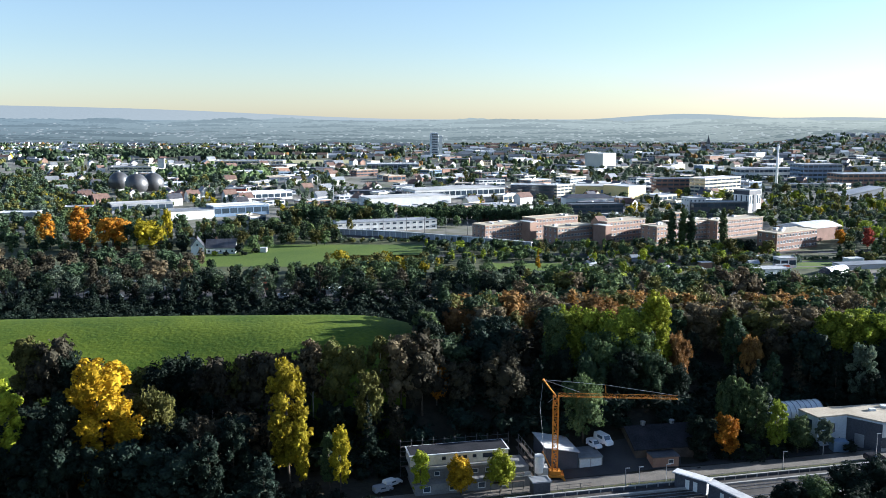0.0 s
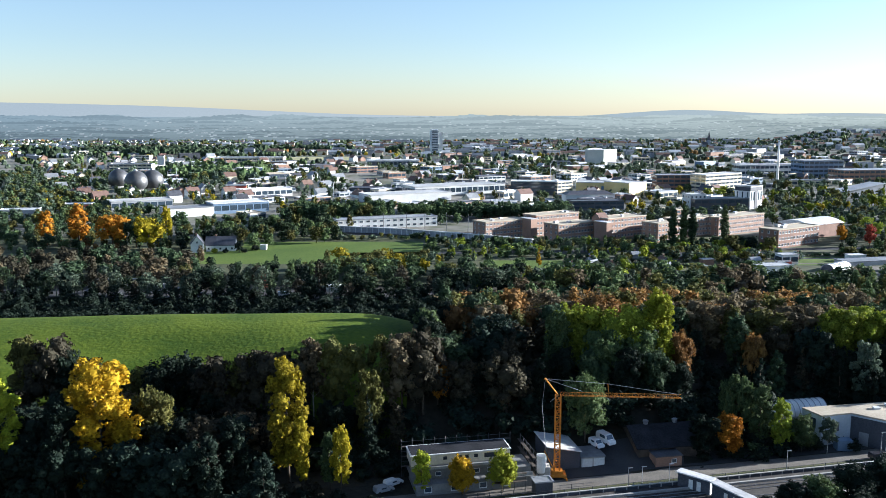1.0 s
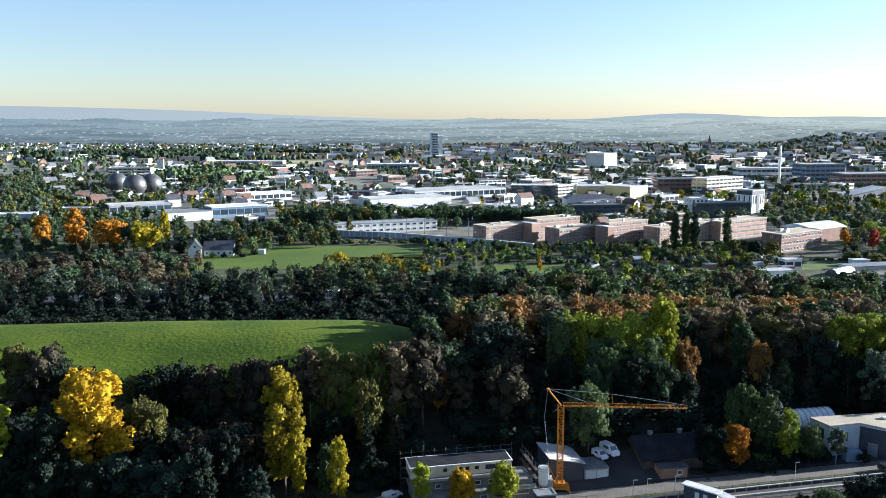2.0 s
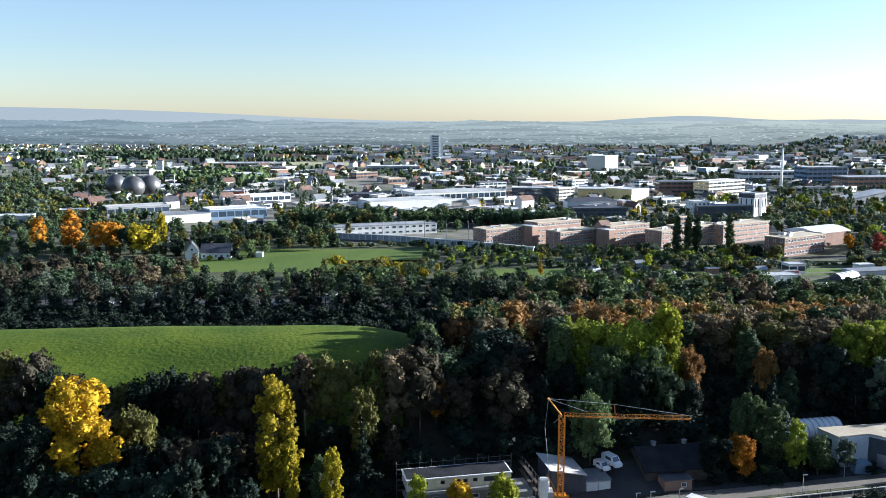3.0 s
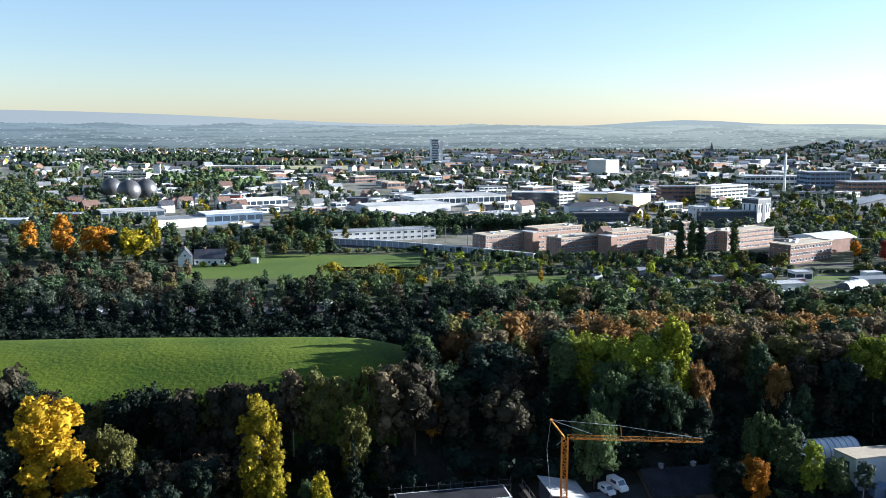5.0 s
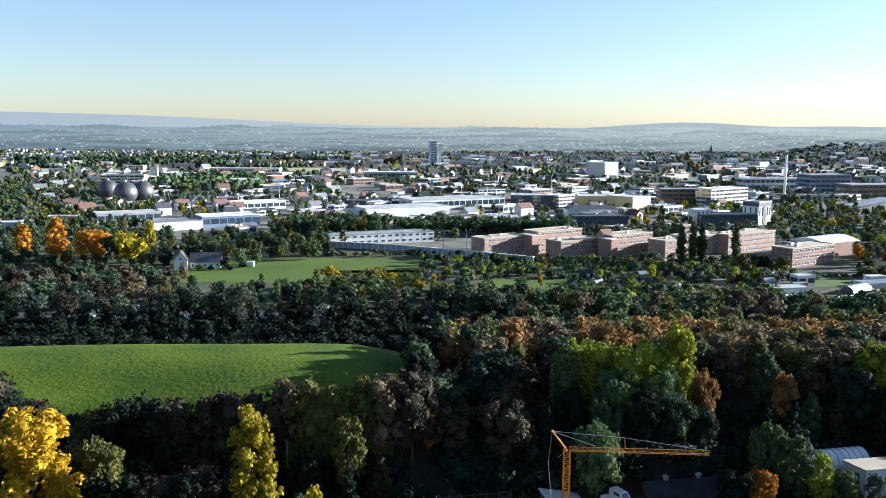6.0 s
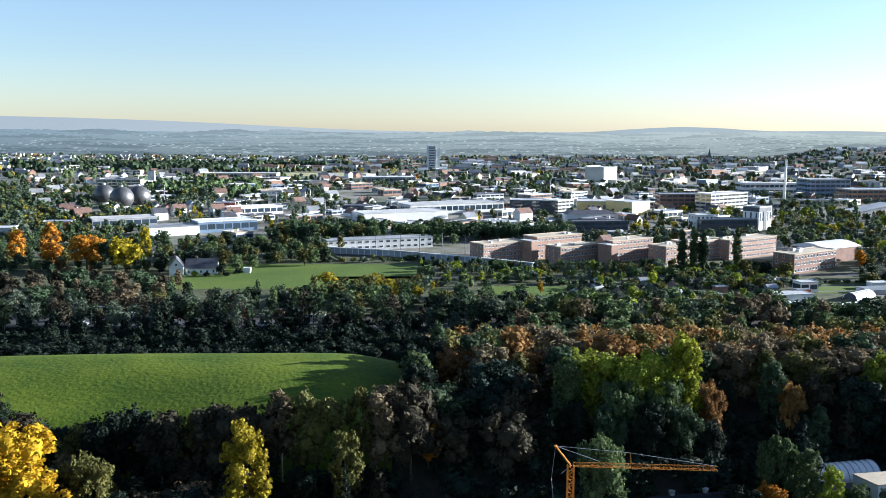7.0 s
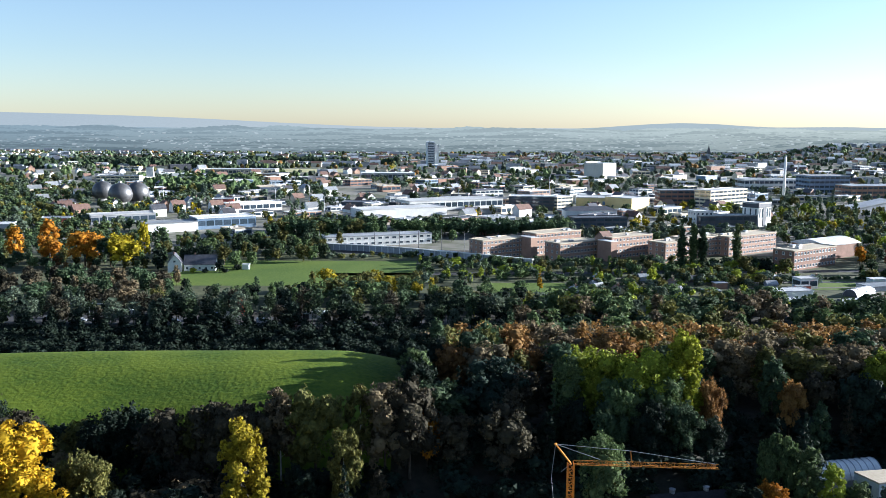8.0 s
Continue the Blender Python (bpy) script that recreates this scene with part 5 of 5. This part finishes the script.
# felt darkened in colour for the shade on this roof
Shape().box(0.4, W - 3.7, 5.4, D + 0.1, 7.0, 7.06).ob("roofing_felt", BARNROOF, SITE)
Shape().box(0.5, W - 3.2, 3.1, 3.3, 4.6, 5.1).ob("parapet", CONCRETE, SITE)
Shape().box(W - 9, W, 0.8, 1.0, 2.5, 3.3).ob("parapet", CONCRETE, SITE)
Shape().box(W - 3.2, W, 2.0, D - 2, 2.5, 4.0).ob("stair_walls", SHADECONCRETE, SITE)
for x, z, w in ((2.4, 3.0, 2.2), (5.6, 3.0, 1.2), (10.5, 3.0, 1.4), (13.4, 3.0, 2.0), (16.5, 3.0, 1.2)):
    window(SITE, x, 3.37, z, w, 0.95, 0)
for x in (3.0, 8.5, 14.5, 19.5):
    window(SITE, x, 0.97, 0.6, 1.6, 1.3, 0)
POST = Shape().tube((0, 0, 0), (0, 0, 1), 0.06, 0.06, 6).mesh("scaffold_post", DARKSTEEL)
PLANK = Shape().box(0, 1, 0, 0.7, 0, 0.06).mesh("scaffold_plank", TIMBER)
RAIL_BAR = Shape().box(0, 1, -0.03, 0.03, -0.03, 0.03).mesh("guard_rail", DARKSTEEL)
for side_y, x0, n in ((D + 0.9, -0.8, 11), (-0.3, 16.0, 4)):
    for k in range(n):
        part("scaffold_post", POST, SITE, (x0 + 2.4 * k, side_y, -0.3), "", 0, (1, 1, 8.6 if side_y > 1 else 4.6))
        if k < n - 1:
            for z in ((2.4, 4.6, 6.8) if side_y > 1 else (2.1, 3.8)):
                part("scaffold_plank", PLANK, SITE, (x0 + 2.4 * k, side_y - 0.7, z), "", 0, (2.4, 1, 1))
                part("guard_rail", RAIL_BAR, SITE, (x0 + 2.4 * k, side_y, z + 1.0), "", 0, (2.4, 1, 1))
for k in range(6):
    part("scaffold_post", POST, SITE, (W + 0.9, 1 + 2.3 * k, -0.3), "", 0, (1, 1, 7.4))
    if k < 5:
        for z in (2.1, 4.2, 6.0):
            part("scaffold_plank", PLANK, SITE, (W + 0.85, 1 + 2.3 * k, z), "", 90, (2.3, 1, 1))
            part("guard_rail", RAIL_BAR, SITE, (W + 0.9, 1 + 2.3 * k, z + 1.0), "", 90, (2.3, 1, 1))

# crane
CR = thing("tower_crane", 23.9, 177, 0, 0, "orange self-erecting tower crane with a lattice jib", "crane")
MH, HALF = 18.2, 0.55


def lattice(name, a, b, wide, high, bays, mat, parent, chord=0.12, brace=0.06, three=False):
    """A lattice beam from a to b: chords and zigzag braces."""
    a, b = Vector(a), Vector(b)
    way = (b - a).normalized()
    side = way.cross(Vector((0, 0, 1)))
    side = side.normalized() if side.length > 0.1 else Vector((1, 0, 0))
    up = side.cross(way).normalized()
    corners = [side * -wide / 2 - up * high / 2, side * wide / 2 - up * high / 2, up * high / 2] if three else [side * s * wide / 2 + up * t * high / 2 for s, t in ((-1, -1), (1, -1), (1, 1), (-1, 1))]
    s = Shape()
    for c in corners:
        s.beam(a + c, b + c, chord)
    for k in range(bays):
        p, q = a.lerp(b, k / bays), a.lerp(b, (k + 1) / bays)
        for i in range(len(corners)):
            c, d = corners[i], corners[(i + 1) % len(corners)]
            if k % 2:
                c, d = d, c
            s.beam(p + c, q + d, brace)
            s.beam(p + c, p + d, brace)
    return s.ob(name, mat, parent)


lattice("mast", (0, 0, 1.6), (0, 0, MH), HALF * 2, HALF * 2, 14, CRANE, CR, 0.17, 0.09)
lattice("jib", (0.4, -0.1, MH + 0.3), (25.3, -1.6, MH + 0.2), 0.7, 0.72, 20, CRANE, CR, 0.07, 0.04, True)
Shape().beam((0, 0.4, MH), (-2.7, 0.6, MH + 3.4), 0.22).beam((0, -0.4, MH), (-2.7, 0.2, MH + 3.4), 0.22).beam((-2.9, 0.2, MH + 3.4), (-2.5, 0.6, MH + 3.4), 0.3).ob("top_frame", CRANE, CR)
Shape().beam((10.4, -0.7, MH + 0.8), (10.2, -0.7, MH + 2.6), 0.16).ob("jib_strut", CRANE, CR)
for a, b in (((-2.7, 0.4, MH + 3.4), (10.2, -0.7, MH + 2.6)), ((10.2, -0.7, MH + 2.6), (24.8, -1.6, MH + 0.6)), ((-2.7, 0.4, MH + 3.4), (5.0, -0.4, MH + 0.9)), ((-2.7, 0.4, MH + 3.4), (-3.3, 0.4, MH - 2.5)), ((-3.3, 0.4, MH - 2.5), (-2.0, 0, 2.2)), ((0, 0, MH), (-1.6, 0.3, MH - 1.6))):
    Shape().beam(a, b, 0.07).ob("tie_rope", METAL, CR)
Shape().box(-1.9, 1.9, -1.4, 1.4, 0.5, 1.0).box(-1.2, 1.2, -1.0, 1.0, 1.0, 1.7).ob("slewing_base", CRANE, CR)
Shape().box(-2.9, -1.5, -1.3, 1.3, 1.0, 2.6).ob("ballast", CONCRETE, CR)
for sx in (-1.9, 1.9):
    for sy in (-1.9, 1.9):
        Shape().beam((sx * 0.4, sy * 0.4, 0.6), (sx, sy, 0.45), 0.25).tube((sx, sy, 0.0), (sx, sy, 0.5), 0.3, 0.12, 8).ob("outrigger", CRANE, CR)
Shape().beam((10.5, -0.9, MH - 0.25), (11.6, -0.9, MH - 0.25), 0.5, 0.2).ob("trolley", RUSTMETAL, CR)
Shape().beam((-0.5, -0.8, 1.6), (-2.8, -0.8, 6.2), 0.2).ob("erecting_strut", CRANE, CR)
o = thing("silo", 20.5, 176.5, 0, 0, "white mortar silo beside the crane", "silo")
Shape().tube((0, 0, 1.6), (0, 0, 5.2), 1.1, 1.1, 16).tube((0, 0, 0.7), (0, 0, 1.6), 0.3, 1.1, 16).ob("vessel", PLASTIC, o)
for a in range(4):
    c, s_ = math.cos(a * 1.571 + 0.785), math.sin(a * 1.571 + 0.785)
    Shape().beam((c, s_, 0), (c, s_, 2.0), 0.12).ob("leg", METAL, o)

# sheds, garages and vehicles in the yard
o = thing("shed", 22.3, 180, 0, 11, "black clad shed with a pale sloping metal roof", "shed")
Shape().add([(0, 0, -0.3), (7.4, 0, -0.3), (7.4, 9, -0.3), (0, 9, -0.3), (0, 0, 5.4), (7.4, 0, 3.9), (7.4, 9, 3.9), (0, 9, 5.4)], [(3, 2, 1, 0), (0, 1, 5, 4), (1, 2, 6, 5), (2, 3, 7, 6), (3, 0, 4, 7), (4, 5, 6, 7)]).ob("wall", DARKWALL, o)
Shape().add([(-0.3, -0.4, 5.52), (7.7, -0.4, 3.9), (7.7, 9.4, 3.9), (-0.3, 9.4, 5.52), (-0.3, -0.4, 5.7), (7.7, -0.4, 4.08), (7.7, 9.4, 4.08), (-0.3, 9.4, 5.7)], [(3, 2, 1, 0), (0, 1, 5, 4), (1, 2, 6, 5), (2, 3, 7, 6), (3, 0, 4, 7), (4, 5, 6, 7)]).ob("roof", FLATROOF, o)
o = thing("garage", 29.8, 181.3, 0, 11, "low double garage with white doors", "garage")
Shape().box(0, 5.4, 0, 6, -0.2, 2.5).ob("wall", CONCRETE, o)
Shape().box(-0.15, 5.55, -0.2, 6.1, 2.5, 2.7).ob("roof", GREYROOF, o)
for x in (0.25, 2.85):
    Shape().box(x, x + 2.3, -0.06, 0.02, 0.1, 2.2).ob("door", WHITE, o)


def vehicle(name, x, y, turn, length, width, height, nose, paint, label, category):
    """A van or car: rounded body, cab glass, wheels."""
    o = thing(name, x, y, terrain(x, y) + 0.08, turn, label, category)
    bm = bmesh.new()
    prof = [(0, 0.35), (length, 0.35), (length, 0.35 + (height - 0.35) * 0.42), (length - nose, 0.35 + (height - 0.35) * 0.5), (length - nose * 1.7, height), (0.15, height), (0, height * 0.75)]
    va = [bm.verts.new((px, -width / 2, pz)) for px, pz in prof]
    vb = [bm.verts.new((px, width / 2, pz)) for px, pz in prof]
    bm.faces.new(va), bm.faces.new(vb[::-1])
    for k in range(len(prof)):
        q = (k + 1) % len(prof)
        bm.faces.new((va[q], va[k], vb[k], vb[q]))
    bmesh.ops.bevel(bm, geom=bm.edges[:], offset=0.09, segments=2, affect="EDGES")
    me = bpy.data.meshes.new("body")
    bm.to_mesh(me)
    bm.free()
    me.materials.append(paint)
    part("body", me, o)
    z0, z1 = 0.35 + (height - 0.35) * 0.52, height - 0.12
    Shape().add([(length - nose * 1.0, -width / 2 + .15, z0), (length - nose * 1.0, width / 2 - .15, z0), (length - nose * 1.66, width / 2 - .2, z1), (length - nose * 1.66, -width / 2 + .2, z1), (length - nose * 1.0 + .04, -width / 2 + .15, z0 + .04), (length - nose * 1.0 + .04, width / 2 - .15, z0 + .04), (length - nose * 1.66 + .04, width / 2 - .2, z1 + .04), (length - nose * 1.66 + .04, -width / 2 + .2, z1 + .04)], [(3, 2, 1, 0), (4, 5, 6, 7), (0, 1, 5, 4), (1, 2, 6, 5), (2, 3, 7, 6), (3, 0, 4, 7)]).ob("windscreen", WINDOW, o)
    for sy in (-1, 1):
        Shape().box(length * 0.3, length - nose * 1.9, sy * width / 2 - 0.02, sy * width / 2 + 0.02, z0 + 0.05, z1 - 0.1).ob("side_window", WINDOW, o)
        for wx in (length * 0.2, length * 0.8):
            Shape().tube((wx, sy * (width / 2 - 0.2), 0.32), (wx, sy * (width / 2 + 0.02), 0.32), 0.34, 0.34, 12).ob("wheel", RUBBER, o)
    return o


vehicle("camper_van", 35.2, 190.6, -62, 5.0, 1.9, 2.3, 0.9, CARS[0], "white camper van parked behind the garages", "van")
vehicle("van", 33.2, 189.4, -62, 4.0, 1.7, 1.8, 0.9, CARS[0], "white delivery van parked behind the garages", "van")
vehicle("car", 95, 186.2, 14, 4.4, 1.8, 1.5, 1.0, CARS[1], "black car parked on the forecourt", "car")
vehicle("car", 101, 187.2, 14, 4.4, 1.8, 1.5, 1.0, CARS[2], "grey car parked on the forecourt", "car")
vehicle("car", -12.2, 171.5, 40, 4.2, 1.8, 1.5, 1.0, CARS[0], "white car parked under trees", "car")
vehicle("car", -14.2, 168.6, 30, 4.2, 1.8, 1.5, 1.0, CARS[2], "grey car parked under trees", "car")

# barn with a brown hut before it
o = thing("barn", 43.0, 184.5, 0, 10, "dark timber barn with a wide grey roof", "barn")
Shape().gable_walls(0, 17, 0, 12, -0.3, 3.6, 6.4).ob("wall", TIMBER, o)
Shape().gable(0, 17, 0, 12, 3.6, 6.4, 0.7).ob("roof", BARNROOF, o)
for x in (2.5, 8.5, 14.0):
    Shape().box(x, x + 2.6, -0.08, 0.02, 0, 3.2).ob("gate", TIMBER, o)
for x in (4.0, 11.0):
    Shape().tube((x, 6.2, 6.4), (x, 6.2, 7.4), 0.5, 0.65, 10).ob("vent", METAL, o)
o = thing("hut", 46.0, 181.2, 0, 10, "small brown wooden hut beside the barn", "hut")
Shape().box(0, 6, 0, 3.5, -0.2, 2.7).ob("wall", BROWNBRICK, o)
Shape().box(-0.2, 6.2, -0.3, 3.7, 2.7, 2.9).ob("roof", SLATE, o)
window(o, 4.2, -0.03, 1.1, 1.2, 1.0, 0)

# industrial hall and barrel-roofed store
def prism(pts, z0, z1):
    n = len(pts)
    return Shape().add([(x, y, z) for z in (z0, z1) for x, y in pts], [tuple(range(n))[::-1], tuple(range(n, 2 * n))] + [(k, (k + 1) % n, n + (k + 1) % n, n + k) for k in range(n)])


HALL = thing("industrial_hall", 87.5, 194.5, 0, 0, "pale blue industrial hall with a beige gravel roof", "building")
PLAN = [(-2.3, 5.6), (0, 0), (7.5, 1.9), (13.5, -3.2), (50, 5.0), (48, 13.5), (20, 9.5)]
prism(PLAN, -0.4, 7.0).ob("wall", WALLPANEL, HALL)
prism([(x * 1.01 - 0.1, y * 1.03 - 0.1) for x, y in PLAN], 7.0, 7.35).ob("roof", ROOFGRAVEL, HALL)
# dark slab paints the shade on the annex's left face
prism([(7.6, 1.78), (13.45, -3.3), (13.5, -3.2), (7.66, 1.9)], 0.0, 6.6).ob("dark_cladding", DARKWALL, HALL)
prism([(13.5, -3.3), (50, 4.9), (50, 5.02), (13.52, -3.18)], 0.9, 3.4).ob("facade_panel", DARKWALL, HALL)
prism([(13.5, -3.34), (50, 4.86), (50, 5.02), (13.52, -3.18)], 3.5, 6.6).ob("facade_panel", WHITE, HALL)
prism([(13.4, -3.4), (50, 4.8), (50, 5.02), (13.52, -3.18)], 0.0, 0.8).ob("plinth", CONCRETE, HALL)
prism([(-1.6, 3.6), (-0.7, 1.6), (-0.62, 1.64), (-1.52, 3.64)], 3.6, 6.0).ob("window", WINDOW, HALL)
prism([(2.6, 0.58), (4.6, 1.1), (4.58, 1.18), (2.58, 0.66)], 3.2, 5.4).ob("window", WINDOW, HALL)
prism([(9.0, 0.48), (10.6, -0.9), (10.66, -0.84), (9.06, 0.56)], 0.0, 3.2).ob("door", METAL, HALL)
for x, y in ((14, 4), (20, 2.5), (27, 6), (18, 6.5), (34, 7)):
    Shape().box(x, x + 1.5, y, y + 1.1, 7.3, 7.8).ob("skylight", PLASTIC, HALL)
Shape().beam((22, 6, 7.6), (40, 10, 7.6), 0.25).ob("roof_duct", METAL, HALL)
Shape().box(2.5, 6.0, -3.4, -0.9, -0.2, 2.5).ob("lean_to", BLUE, HALL)
o = thing("barrel_store", 79.5, 203.0, 0, 12, "white barrel-roofed film tunnel with ribs", "greenhouse")
s = Shape()
prof = [(3.2 - 3.2 * math.cos(math.pi * k / 14), 3.6 + 3.0 * math.sin(math.pi * k / 14)) for k in range(15)]
for k in range(14):
    (ya, za), (yb, zb) = prof[k], prof[k + 1]
    s.add([(0, ya, za), (15, ya, za), (15, yb, zb), (0, yb, zb)], [(0, 1, 2, 3)])
s.add([(0, 0, 3.6)] + [(0, y, z) for y, z in prof], [tuple(range(15, 0, -1))]).add([(15, y, z) for y, z in prof], [tuple(range(15))])
s.ob("cover", PLASTIC, o)
Shape().box(0, 15, 0.05, 6.35, -0.3, 3.6).ob("wall", GREY, o)
for i in range(11):
    r = Shape()
    for k in range(14):
        (ya, za), (yb, zb) = prof[k], prof[k + 1]
        r.beam((1.5 * i, ya, za + 0.06), (1.5 * i, yb, zb + 0.06), 0.14)
    r.ob("rib", METAL, o)

# station: two sloping stair shelters, platform, rails, fence and posts
for x, y, ang, ln, wd, lab in ((49.0, 173.2, -42, 7.0, 1.7, "white-roofed stair shelter on the platform road"), (54.6, 167.6, -60, 9.0, 1.7, "long white-roofed stair shelter by the tracks")):
    o = thing("stair_shelter", x, y, 0, ang, lab, "shelter", "stair shelters")
    Shape().box(0, ln, -wd / 2, wd / 2, -0.2, 3.0).ob("wall", DARKWALL, o)
    Shape().box(-0.4, ln + 0.4, -wd / 2 - 0.35, wd / 2 + 0.35, 3.0, 3.25).ob("roof", FLATROOF, o)
    for k in (0.35, 0.6):
        Shape().box(ln * k, ln * k + 0.9, -wd / 2 - 0.06, -wd / 2, 0.2, 2.2).ob("door", WHITE, o)
    Shape().box(ln - 0.02, ln + 0.06, -wd / 2 + 0.2, wd / 2 - 0.2, 0.1, 2.8).ob("end_panel", WHITE, o)
o = block("kiosk", 18.4, 167.3, 3.6, 2.6, 2.9, 12, DARKWALL, GREYROOF, 0, "", "small dark switch house beside the fence", "hut", "", 0.1)


def along(x, off):
    """A point on a line beside the railway."""
    return x, 148.7 + off + RAIL * (x + 60)


for off in (-4.2, -5.64, -9.0, -10.44):
    (xa, ya), (xb, yb) = along(-60, off), along(190, off)
    tagged(Shape().beam((xa, ya, 0.2), (xb, yb, 0.2), 0.08, 0.16).ob("rail", METAL), "worn steel rail of the double-track railway", "rail", "rails")
xa, ya = along(-60, 0)
WALL = thing("retaining_wall", xa, ya, 0, math.degrees(math.atan(RAIL)), "dark panelled retaining wall with a pale coping beside the tracks", "wall")
PANEL = Shape().box(0, 2.4, -0.12, 0.12, 0, 1.5).mesh("panel", DARKWALL)
RIB = Shape().box(-0.12, 0.12, -0.2, 0.14, 0, 1.6).mesh("pier", CONCRETE)
for k in range(100):
    part("panel", PANEL, WALL, (2.56 * k + 0.08, 0, -0.9))
    part("pier", RIB, WALL, (2.56 * k, 0, -0.9))
Shape().box(0, 256, -0.18, 0.16, 0.70, 0.84).ob("coping", CONCRETE, WALL)
(xa, ya), (xb, yb) = along(-60, -2.6), along(190, -2.6)
tagged(Shape().beam((xa, ya, 0.25), (xb, yb, 0.25), 0.5, 0.5).ob("platform_edge", CONCRETE), "long pale concrete kerb of the platform", "kerb", "", "structure")
(xa, ya), (xb, yb) = along(-60, -12.6), along(190, -12.6)
tagged(Shape().beam((xa, ya, 0.4), (xb, yb, 0.4), 2.6, 0.8).ob("platform", CONCRETE), "long concrete platform beside the tracks", "platform", "", "structure")
FP = Shape().box(-0.04, 0.04, -0.04, 0.04, 0, 1.3).mesh("post", DARKSTEEL)
FR = Shape().box(0, 1, -0.02, 0.02, -0.025, 0.025).mesh("fence_rail", DARKSTEEL)
fx, fy = along(-40, 0.5)
FENCE = thing("fence", fx, fy, 0, math.degrees(math.atan(RAIL)), "grey steel railing between verge and railway", "fence")
for k in range(76):
    part("post", FP, FENCE, (3.0 * k, 0, 0))
    for z in (0.45, 0.85, 1.25):
        part("fence_rail", FR, FENCE, (3.0 * k, 0, z), "", 0, (3.0, 1, 1))
fx, fy = along(-8, 2.6)
FENCE2 = thing("fence", fx, fy, 0, math.degrees(math.atan(RAIL)), "thin grey railing beside the pale road", "fence")
for k in range(16):
    part("post", FP, FENCE2, (2.5 * k, 0, 0))
    for z in (0.6, 1.2):
        part("fence_rail", FR, FENCE2, (2.5 * k, 0, z), "", 0, (2.5, 1, 1))


def lamp_post(x, y, h):
    o = thing("lamp_post", x, y, terrain(x, y), 12, "slim grey steel lamp post beside the railway", "lamp post", "lamp posts")
    Shape().tube((0, 0, -0.2), (0, 0, h), 0.09, 0.06, 8).ob("pole", METAL, o)
    Shape().box(-0.1, 0.9, -0.12, 0.12, h, h + 0.14).ob("head", METAL, o)


for x in (38, 41, 47):
    lamp_post(*along(x, 1.0), 4.2)
lamp_post(*along(97, 1.6), 6.5)
lamp_post(*along(74, 1.2), 4.5)

# trees round the farmhouse
for x, y, h, c in ((-114, 481, 7, "dark"), (-108, 492, 10, "green"), (-101, 499, 9, "green"), (-147, 484, 8, "dark"), (-150, 494, 11, "dark"), (-137, 499, 11, "dark"), (-126, 500, 12, "dark"), (-117, 503, 11, "olive"), (-127, 478, 3.5, "lime"), (-121, 478, 3, "dark"), (-111, 480, 3, "dark"), (-106, 487, 4, "dark")):
    tree("round" if h > 4 else "bush", x, y, h, c, False, 1.1, "round the farmhouse", "farm trees")

# masts of the overhead line beside the workshop
for x, y in ((-62, 570), (-39, 563), (-24, 566), (-12, 560), (2, 566), (16, 560), (-73, 562)):
    o = thing("line_mast", x, y, 0, 0, "slim dark steel mast of the overhead line", "mast", "line masts")
    Shape().tube((0, 0, -0.3), (0, 0, 12.5), 0.22, 0.14, 8).ob("pole", DARKSTEEL, o)
    Shape().beam((0, 0, 9.5), (0, -3.0, 10.2), 0.12).ob("bracket", DARKSTEEL, o)

# gantries and traffic at a standstill on the trunk road
for x, w in ((-137, 11), (-62, 9), (-150, 14)):
    o = thing("sign_gantry", x, 371 - 0.03 * (x + 330) + 3, 0, 3, "grey steel gantry over the trunk road", "gantry", "gantries")
    for px in (0, w):
        Shape().beam((px, 0, -0.3), (px, 0, 6.0), 0.35).ob("post", METAL, o)
    Shape().box(-0.2, w + 0.2, -0.3, 0.3, 6.0, 6.6).ob("beam", METAL, o)
for k, (x, kind) in enumerate(((-150, "van"), (-141, "car"), (-128, "truck"), (-104, "car"), (-88, "truck"), (-70, "van"), (-52, "truck"), (-36, "car"), (-112, "van"), (-60, "car"))):
    y = 366 - 0.03 * (x + 330) + (4 if k % 2 else 10)
    if kind == "truck":
        o = thing("truck", x, y, 0.1, 0 if k % 2 else 180, "white box truck on the trunk road", "truck", "traffic")
        Shape().box(-9, -1.8, -1.2, 1.2, 1.0, 3.8).ob("box", CARS[0], o)
        Shape().box(-1.6, 0.6, -1.15, 1.15, 0.6, 3.0).ob("cab", CARS[k % 5], o)
        Shape().box(0.55, 0.66, -1.0, 1.0, 1.8, 2.8).ob("windscreen", WINDOW, o)
        for wx in (-8, -6.5, -0.5):
            for sy in (-1.1, 1.1):
                Shape().tube((wx, sy - 0.15, 0.5), (wx, sy + 0.15, 0.5), 0.5, 0.5, 12).ob("wheel", RUBBER, o)
    else:
        vehicle(kind, x, y, 0 if k % 2 else 180, 5.0 if kind == "van" else 4.3, 1.9, 2.2 if kind == "van" else 1.5, 1.0, CARS[(k * 2) % 5], f"{('white', 'black', 'grey', 'red', 'blue')[(k * 2) % 5]} {kind} on the trunk road", kind)
for a, b in ((-330, -20), ):
    (xa, ya), (xb, yb) = (a, 364.6 - 0.03 * (a + 330)), (b, 364.6 - 0.03 * (b + 330))
    tagged(Shape().beam((xa, ya, 0.7), (xb, yb, 0.7), 0.1, 0.35).ob("guard_rail", METAL), "long galvanised guard rail of the trunk road", "guard rail", "", "structure")
